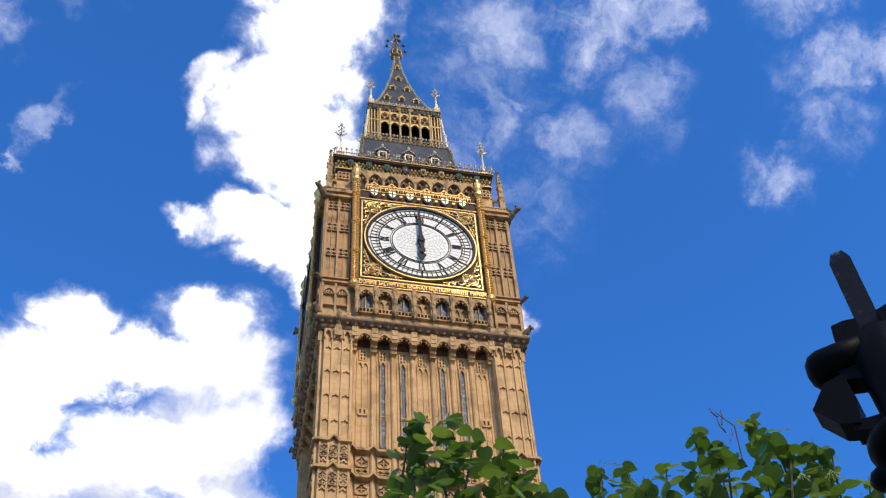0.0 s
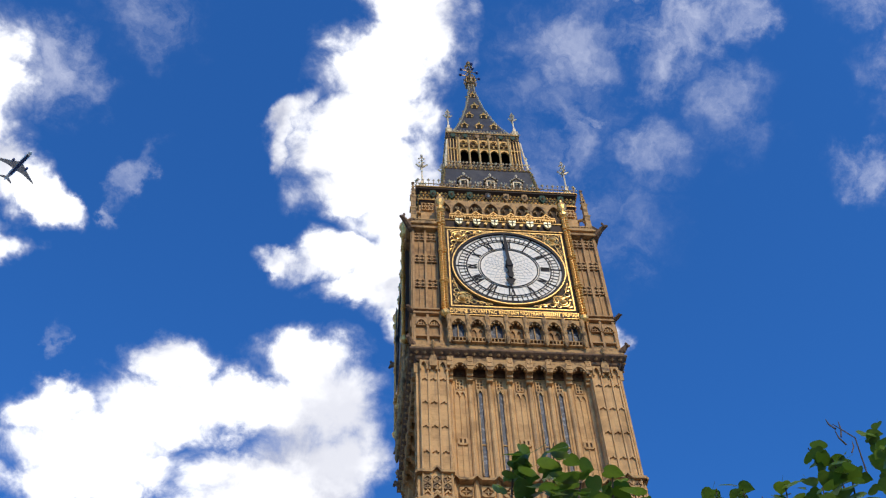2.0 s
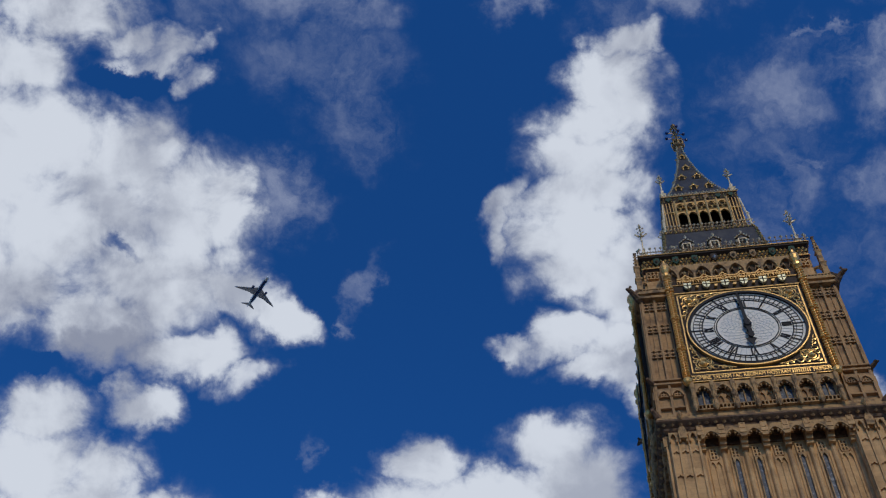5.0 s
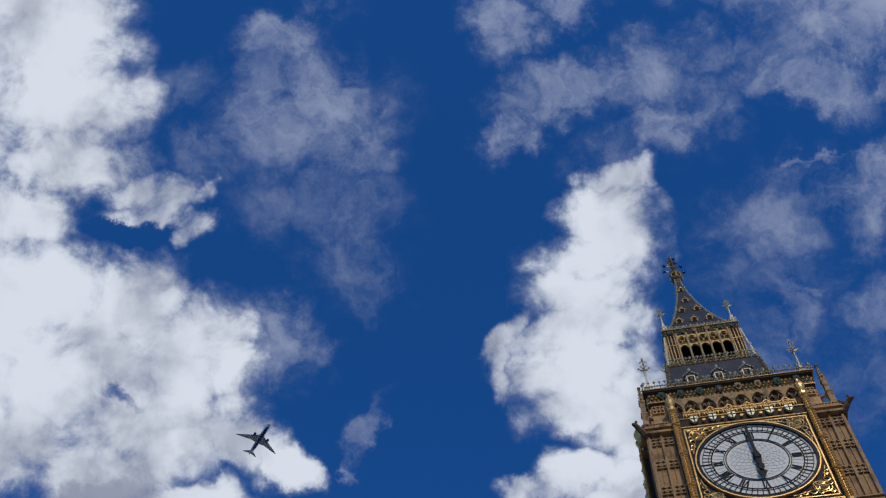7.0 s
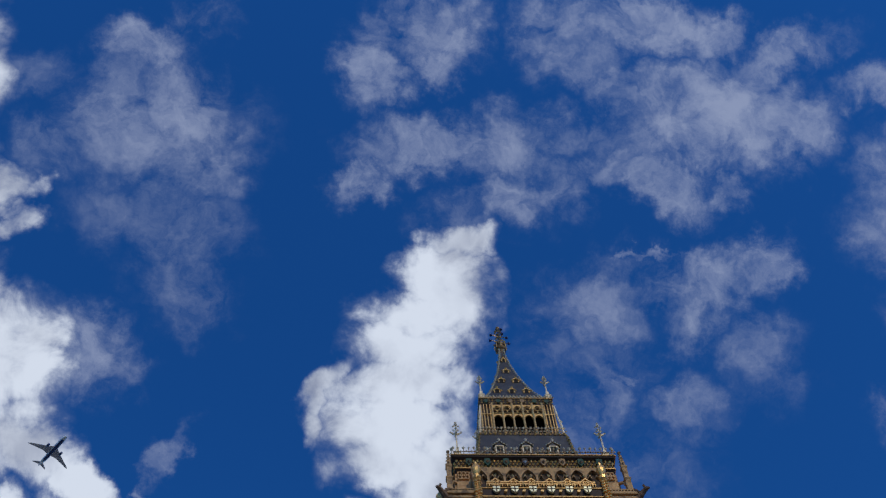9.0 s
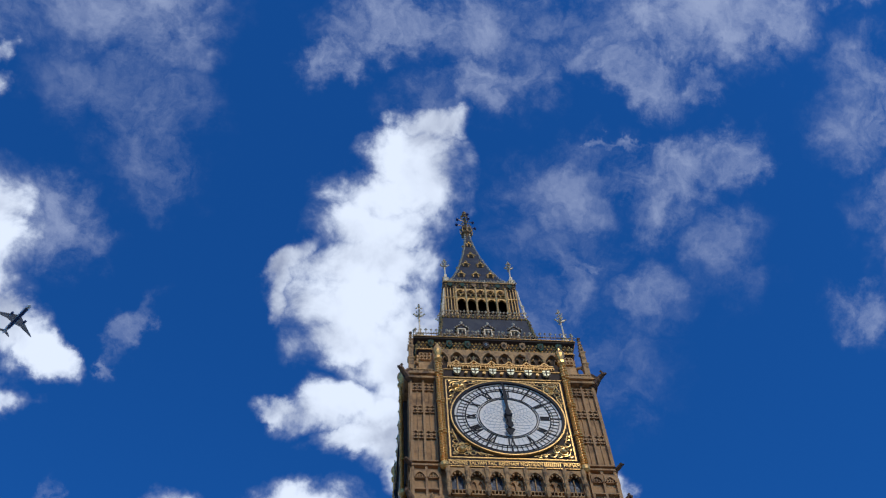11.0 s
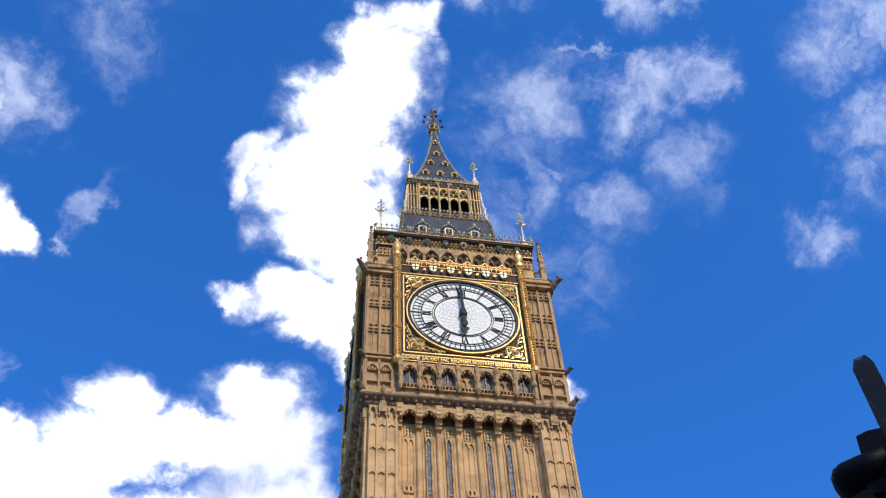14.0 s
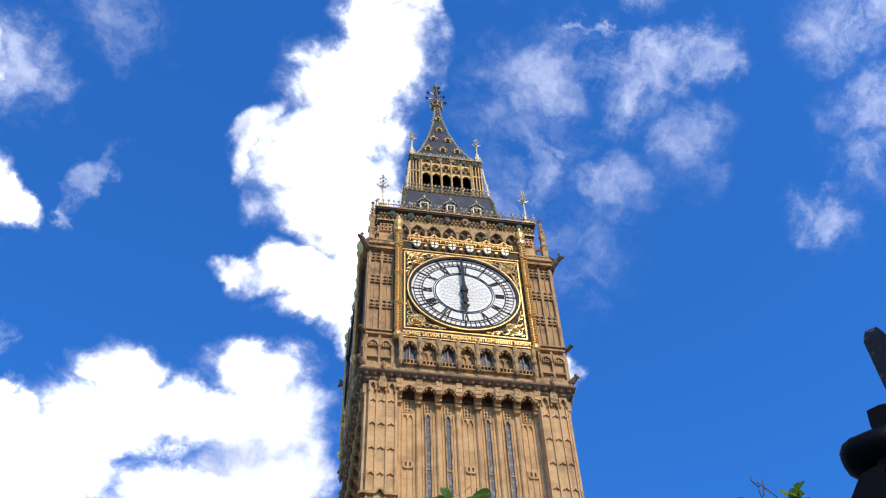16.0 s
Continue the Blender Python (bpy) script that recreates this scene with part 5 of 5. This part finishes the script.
# ---- black railing with finials ----
def finial_post():
    """A tall railing standard: chisel-tipped spear, four rolled and drooping leaves, collars, flange and post."""
    t = thing("railing_standard", "black wrought-iron railing standard with spear and curled leaves", "railing", group="railing standards")
    part("spear", Geo().square([(0.0225, -0.42), (0.0225, -0.05), (0.019, -0.03), (0.012, 0.0)]), RAILING, t, "worn square iron spear")
    part("stem", Geo().lathe(0, 0, [(0.05, -1.04), (0.05, -0.62), (0.055, -0.50), (0.062, -0.40), (0.050, -0.33), (0.026, -0.30)], 14), JAPANNED, t, smooth=True)
    part("collar", Geo().lathe(0, 0, [(0.05, -0.70), (0.085, -0.69), (0.100, -0.675), (0.100, -0.655), (0.085, -0.64), (0.05, -0.63)], 20), JAPANNED, t, "broad iron collar", smooth=True)
    for i in range(2):
        m = pose(0, 0, 0, 0, 0, 180 * i)
        upright = Geo().slab([(-0.03, -0.40), (-0.075, -0.37), (-0.074, -0.32), (-0.070, -0.275), (-0.045, -0.272), (-0.020, -0.28)], -0.035, 0.035)
        leaf = part("curled_leaf", upright.turn(m), JAPANNED, t, "upright iron leaf with a rolled tip")
        roll = Geo().lathe(0, 0, [(0.004, -0.150), (0.024, -0.147), (0.038, -0.136), (0.045, -0.118), (0.046, -0.08), (0.044, -0.03)], 16, m=Matrix.Translation((0, 0, -0.368)) @ pose(0, 0, 0, 0, 90, 0) @ Matrix.Diagonal((1.0, 1.15, 1.0, 1)))
        part("scroll", roll.turn(m), JAPANNED, leaf, smooth=True)
        blade = Geo().slab([(-0.085, -0.43), (-0.125, -0.44), (-0.162, -0.505), (-0.125, -0.572), (-0.088, -0.59), (-0.078, -0.52)], -0.03, 0.03)
        blade.slab([(-0.04, -0.41), (-0.09, -0.415), (-0.09, -0.445), (-0.05, -0.46)], -0.025, 0.025)
        blade.slab([(-0.045, -0.58), (-0.10, -0.575), (-0.105, -0.60), (-0.045, -0.625)], -0.025, 0.025)
        part("drooping_leaf", blade.turn(m), JAPANNED, t, "drooping pointed iron leaf")
        part("bud", Geo().ball(*(m @ Vector((-0.085, 0, -0.735))), 0.032, 10), JAPANNED, t, smooth=True)
    part("flange", Geo().lathe(0, 0, [(0.09, -1.15), (0.16, -1.12), (0.195, -1.08), (0.202, -1.045), (0.19, -1.025), (0.05, -1.005)], 24), JAPANNED, t, "round iron cap flange", smooth=True)
    for ob in t.children_recursive:
        ob.data.transform(Matrix.Diagonal((1.0, 1.0, 0.77, 1.0)))
    part("post", Geo().square([(0.08, -3.48), (0.08, -3.25), (0.05, -3.2), (0.06, -0.87), (0.065, -0.84)]), RAILING, t)
    return t


STANDARD_A, STANDARD_B = Vector((-7.837, -45.774, 3.487)), Vector((-10.17, -45.25, 3.49))
first = finial_post()
aim = -math.degrees(math.atan2(STANDARD_A.x + 9.0, STANDARD_A.y + 47.1))
first.matrix_basis = pose(*STANDARD_A, 0, 0, aim) @ pose(0, 0, 0, 0, 1.2, 0)
second = copy_thing(first, pose(*STANDARD_B, 0, 0, aim))
fence_dir = (STANDARD_A - STANDARD_B).normalized()
third = copy_thing(first, pose(*(STANDARD_A + fence_dir * 2.41), 0, 0, aim))


def railing_panel(a, b):
    t = thing("railing", "black iron railing panel between tall standards", "railing", group="railing panels")
    d = (b - a)
    n = 14
    for z in (0.3, 2.0):
        part("rail", Geo().tube([(a.x, a.y, z), (b.x, b.y, z)], 0.03, 4), RAILING, t)
    g = Geo().lathe(0, 0, [(0.016, 0.02), (0.016, 2.2), (0.03, 2.24), (0.012, 2.3), (0.002, 2.45)], 6)
    me = link_mesh("bar", g, RAILING)
    for i in range(1, n):
        p = a + d * i / n
        part("bar", me, RAILING, t, m=pose(p.x, p.y, 0))
    return t


flat = lambda p: Vector((p.x, p.y, 0))
railing_panel(flat(STANDARD_B), flat(STANDARD_A))
railing_panel(flat(STANDARD_A), flat(STANDARD_A + fence_dir * 2.41))


# ---- young lime tree behind the railing ----
tree = thing("lime_tree", "young lime tree with broad green leaves and pale blossom", "tree", (-7.75, -43.3, 0))
BASE = Vector((-7.75, -43.3, 0))
LEFT_SHOOTS = [(-8.49, -44.23, 4.33), (-8.4, -44.25, 4.35), (-8.54, -44.22, 4.29), (-8.32, -44.27, 4.22), (-8.21, -44.25, 4.24), (-8.44, -44.29, 4.11), (-8.25, -44.29, 4.06), (-8.09, -44.23, 4.08), (-8.17, -44.31, 4.09)]
RIGHT_SHOOTS = [(-7.61, -43.78, 4.54), (-7.53, -43.82, 4.54), (-7.32, -44.04, 4.53), (-7.26, -44.07, 4.46), (-7.06, -44.08, 4.6), (-7.08, -44.19, 4.44), (-7.03, -44.22, 4.34), (-6.9, -44.19, 4.41), (-6.86, -44.22, 4.36), (-7.43, -43.98, 4.41), (-7.27, -44.18, 4.34), (-7.18, -44.23, 4.23), (-7.37, -44.12, 4.27), (-7.51, -43.93, 4.38), (-6.73, -44.2, 4.25)]
rng = random.Random(5)
fork = Vector((0.0, 0.0, 2.3))
part("trunk", Geo().tube([(0, 0, 0), (0.02, 0.01, 0.8), (-0.02, 0.0, 1.6), tuple(fork)], [0.11, 0.085, 0.075, 0.06], 10), BARK, tree, smooth=True)


def leaf_shape(size):
    """A heart-shaped, toothed blade, folded a little along its rib, with a short stalk."""
    out = [(0.0, 0.0), (0.20, -0.10), (0.40, 0.0), (0.52, 0.22), (0.50, 0.48), (0.36, 0.74), (0.16, 0.95), (0.0, 1.12)]
    pts = [(0, 0, 0), (0, 0.35, -0.015), (0, 0.72, -0.03), (0, 1.12, -0.10)]
    right, left = [], []
    for x, y in out[1:-1]:
        bend = 0.10 * x - 0.07 * (y - 0.2) ** 2 + rng.uniform(-0.02, 0.02)
        right.append((x, y, bend)), left.append((-x * 0.96, y * 0.98, bend + 0.02))
    pts += right + left
    faces = []
    for k0 in (4, 10):
        ring_ = [k0 + i for i in range(6)]
        f = [(0, ring_[0], ring_[1]), (0, ring_[1], ring_[2], 1), (1, ring_[2], ring_[3]), (1, ring_[3], ring_[4], 2), (2, ring_[4], ring_[5]), (2, ring_[5], 3)]
        faces += f if k0 == 4 else [tuple(reversed(q)) for q in f]
    g = Geo()
    g.add([(x * size, y * size, z * size) for x, y, z in pts], faces)
    g.add([(0.008 * size, 0, 0), (-0.008 * size, 0, 0), (-0.008 * size, -0.5 * size, 0.06 * size), (0.008 * size, -0.5 * size, 0.06 * size)], [(0, 1, 2, 3)])
    me = bpy.data.meshes.new("leaf")
    me.from_pydata(g.v, [], g.f)
    me.polygons.foreach_set("use_smooth", [True] * len(me.polygons))
    me.materials.append(LEAF)
    return me


leaf_meshes = [leaf_shape(s) for s in (0.046, 0.056, 0.064, 0.074)]
blossom = Geo()
for i in range(7):
    a = 2 * math.pi * i / 7
    blossom.tube([(0, 0, 0), (0.012 * math.cos(a), 0.012 * math.sin(a), -0.02), (0.024 * math.cos(a), 0.024 * math.sin(a), -0.03)], 0.0012, 3)
    blossom.gem(0.024 * math.cos(a), 0.024 * math.sin(a), -0.032, 0.006)
blossom_mesh = link_mesh("blossom", blossom, BLOSSOM)


def put_leaf(p, yaw, droop, roll):
    m = pose(*p, 0, 0, yaw) @ pose(0, 0, 0, droop, roll, 0)
    part("leaf", rng.choice(leaf_meshes), LEAF, tree, m=m)


def shoot(tip, count, spread, start=None, bare=False):
    tip = Vector(tip) - BASE
    low = start if start is not None else tip + Vector((rng.uniform(-0.10, 0.10), rng.uniform(0.0, 0.15), -0.55))
    mid = (low + tip) / 2 + Vector((rng.uniform(-0.05, 0.05), rng.uniform(-0.05, 0.05), 0.02))
    path = [low, (low + mid) / 2, mid, (mid + tip) / 2, tip]
    part("twig", Geo().tube(path, [0.0035, 0.003, 0.003, 0.0025, 0.0015] if bare else [0.007, 0.006, 0.005, 0.004, 0.002], 5), BARK, tree)
    if bare:
        for k, (dx, dz) in enumerate(((0.03, 0.06), (-0.03, 0.07), (0.02, 0.08), (-0.035, 0.05))):
            p = low.lerp(tip, 0.45 + 0.15 * k)
            part("twig", Geo().tube([p, p + Vector((dx * 0.6, 0, dz * 0.5)), p + Vector((dx * 0.7, 0, dz))], [0.0035, 0.003, 0.0015], 4), BARK, tree)
        return low
    for i in range(round(count * 1.7)):
        f = 1.0 - 0.75 * (i / max(1, count * 1.7 - 1)) ** 1.2
        p = low.lerp(tip, f) + Vector((rng.uniform(-1, 1), rng.uniform(-1, 1), rng.uniform(-0.9, 0.0))) * spread
        put_leaf(p, rng.uniform(0, 360), rng.uniform(-50, 25), rng.uniform(-35, 35))
    if rng.random() < 0.45:
        part("blossom", blossom_mesh, BLOSSOM, tree, m=pose(*(low.lerp(tip, 0.7) + Vector((rng.uniform(-0.06, 0.06), -0.05, 0)))))
    return low


for shoots, joint in ((LEFT_SHOOTS, Vector((-0.45, -0.75, 3.1))), (RIGHT_SHOOTS, Vector((0.45, -0.65, 3.2)))):
    part("limb", Geo().tube([fork, fork.lerp(joint, 0.5) + Vector((0, 0, -0.08)), joint], [0.055, 0.04, 0.03], 8), BARK, tree, smooth=True)
    for tip in shoots:
        tip = (tip[0] + (0.0 if shoots is RIGHT_SHOOTS else 0.05), tip[1], tip[2] + (0.02 if shoots is RIGHT_SHOOTS else -0.01))
        low = shoot(tip, 15, 0.045)
        part("branch", Geo().tube([joint, joint.lerp(low, 0.5) + Vector((rng.uniform(-0.08, 0.08), 0, 0.04)), low], [0.018, 0.013, 0.008], 6), BARK, tree)
low = shoot((-7.22, -44.1, 4.62), 0, 0.0, Vector((-7.17, -44.1, 4.36)) - BASE, bare=True)

# the rest of the crown
crown = Geo()
src = leaf_meshes[2]
sv, sf = [v.co.copy() for v in src.vertices], [tuple(p.vertices) for p in src.polygons]
for i in range(1500):
    a, r, z = rng.uniform(0, 2 * math.pi), math.sqrt(rng.random()) * 1.15, rng.uniform(2.0, 3.75)
    if z > 3.72 - 0.5 * r:
        continue
    m = pose(r * math.cos(a) - 0.05, r * math.sin(a) * 0.8 - 0.1, z, 0, 0, rng.uniform(0, 360)) @ pose(0, 0, 0, rng.uniform(-55, 20), rng.uniform(-35, 35), 0)
    crown.add([m @ v for v in sv], sf)
me = bpy.data.meshes.new("crown")
me.from_pydata([tuple(p) for p in crown.v], [], crown.f)
me.materials.append(LEAF)
tagged(part("crown", me, LEAF, tree, "dense mass of green lime leaves"), kind="stuff")


# ---- airliner crossing high over the tower ----
def airliner():
    t = thing("airliner", "twin-engined white airliner with dark blue belly in flight", "airplane")
    body = Geo().tube([(0, y, z) for y, z in ((32, -0.6), (31.2, -0.5), (29.5, -0.3), (27, 0), (22, 0.2), (0, 0.2), (-14, 0.3), (-22, 0.9), (-28, 1.7), (-32, 2.3))], [0.3, 1.2, 2.1, 2.7, 3.0, 3.0, 3.0, 2.3, 1.3, 0.4], 16)
    fus = part("fuselage", body, HULL_WHITE, t, smooth=True)
    part("belly", Geo().tube([(0, y, z) for y, z in ((28, -0.75), (24, -0.75), (0, -0.8), (-14, -0.6), (-21, 0.2), (-26, 1.0))], [1.4, 2.35, 2.45, 2.35, 1.7, 0.9], 16), HULL_BLUE, fus, "dark blue belly", smooth=True)

    def plate(name, pts, th, mat, label=""):
        n = len(pts)
        g = Geo().add([(x, y, z + th) for x, y, z in pts] + [(x, y, z - th) for x, y, z in pts], [tuple(range(n)), tuple(range(2 * n - 1, n - 1, -1))] + [(i, i + n, (i + 1) % n + n, (i + 1) % n) for i in range(n)])
        return part(name, g, mat, t, label)

    for s in (-1, 1):
        wing = plate("wing", [(s * 2.2, 9, -1.0), (s * 10, 3.0, -0.2), (s * 28, -9.0, 1.8), (s * 30.3, -11.5, 2.4), (s * 29.5, -11.8, 2.3), (s * 10, -6.0, -0.2), (s * 2.2, -6.5, -1.0)], 0.35, WING_GREY, "grey swept wing")
        part("engine", Geo().tube([(s * 9.8, y, -2.6) for y in (8.6, 8.2, 5.5, 2.5)], [1.5, 1.75, 1.65, 1.0], 14), HULL_BLUE, t, "dark blue engine", smooth=True)
        part("pylon", Geo().box(s * 9.8 - 0.25, s * 9.8 + 0.25, -1, 6, -2.0, -0.4), WING_GREY, t)
        plate("tailplane", [(s * 0.8, -23.5, 1.6), (s * 9.5, -30, 2.2), (s * 9.7, -31.5, 2.2), (s * 0.8, -29, 1.6)], 0.22, WING_GREY)
    g = Geo().add([(x, y, z) for x in (-0.25, 0.25) for y, z in ((-20, 3.0), (-28.5, 12.2), (-32, 12.2), (-29.5, 2.8))], [(0, 1, 2, 3), (7, 6, 5, 4), (0, 4, 5, 1), (1, 5, 6, 2), (2, 6, 7, 3), (3, 7, 4, 0)])
    part("fin", g, HULL_BLUE, t, "dark blue tail fin")
    return t


plane = airliner()
plane.matrix_basis = pose(-457, 774, 1207, 0, 0, -138.3)
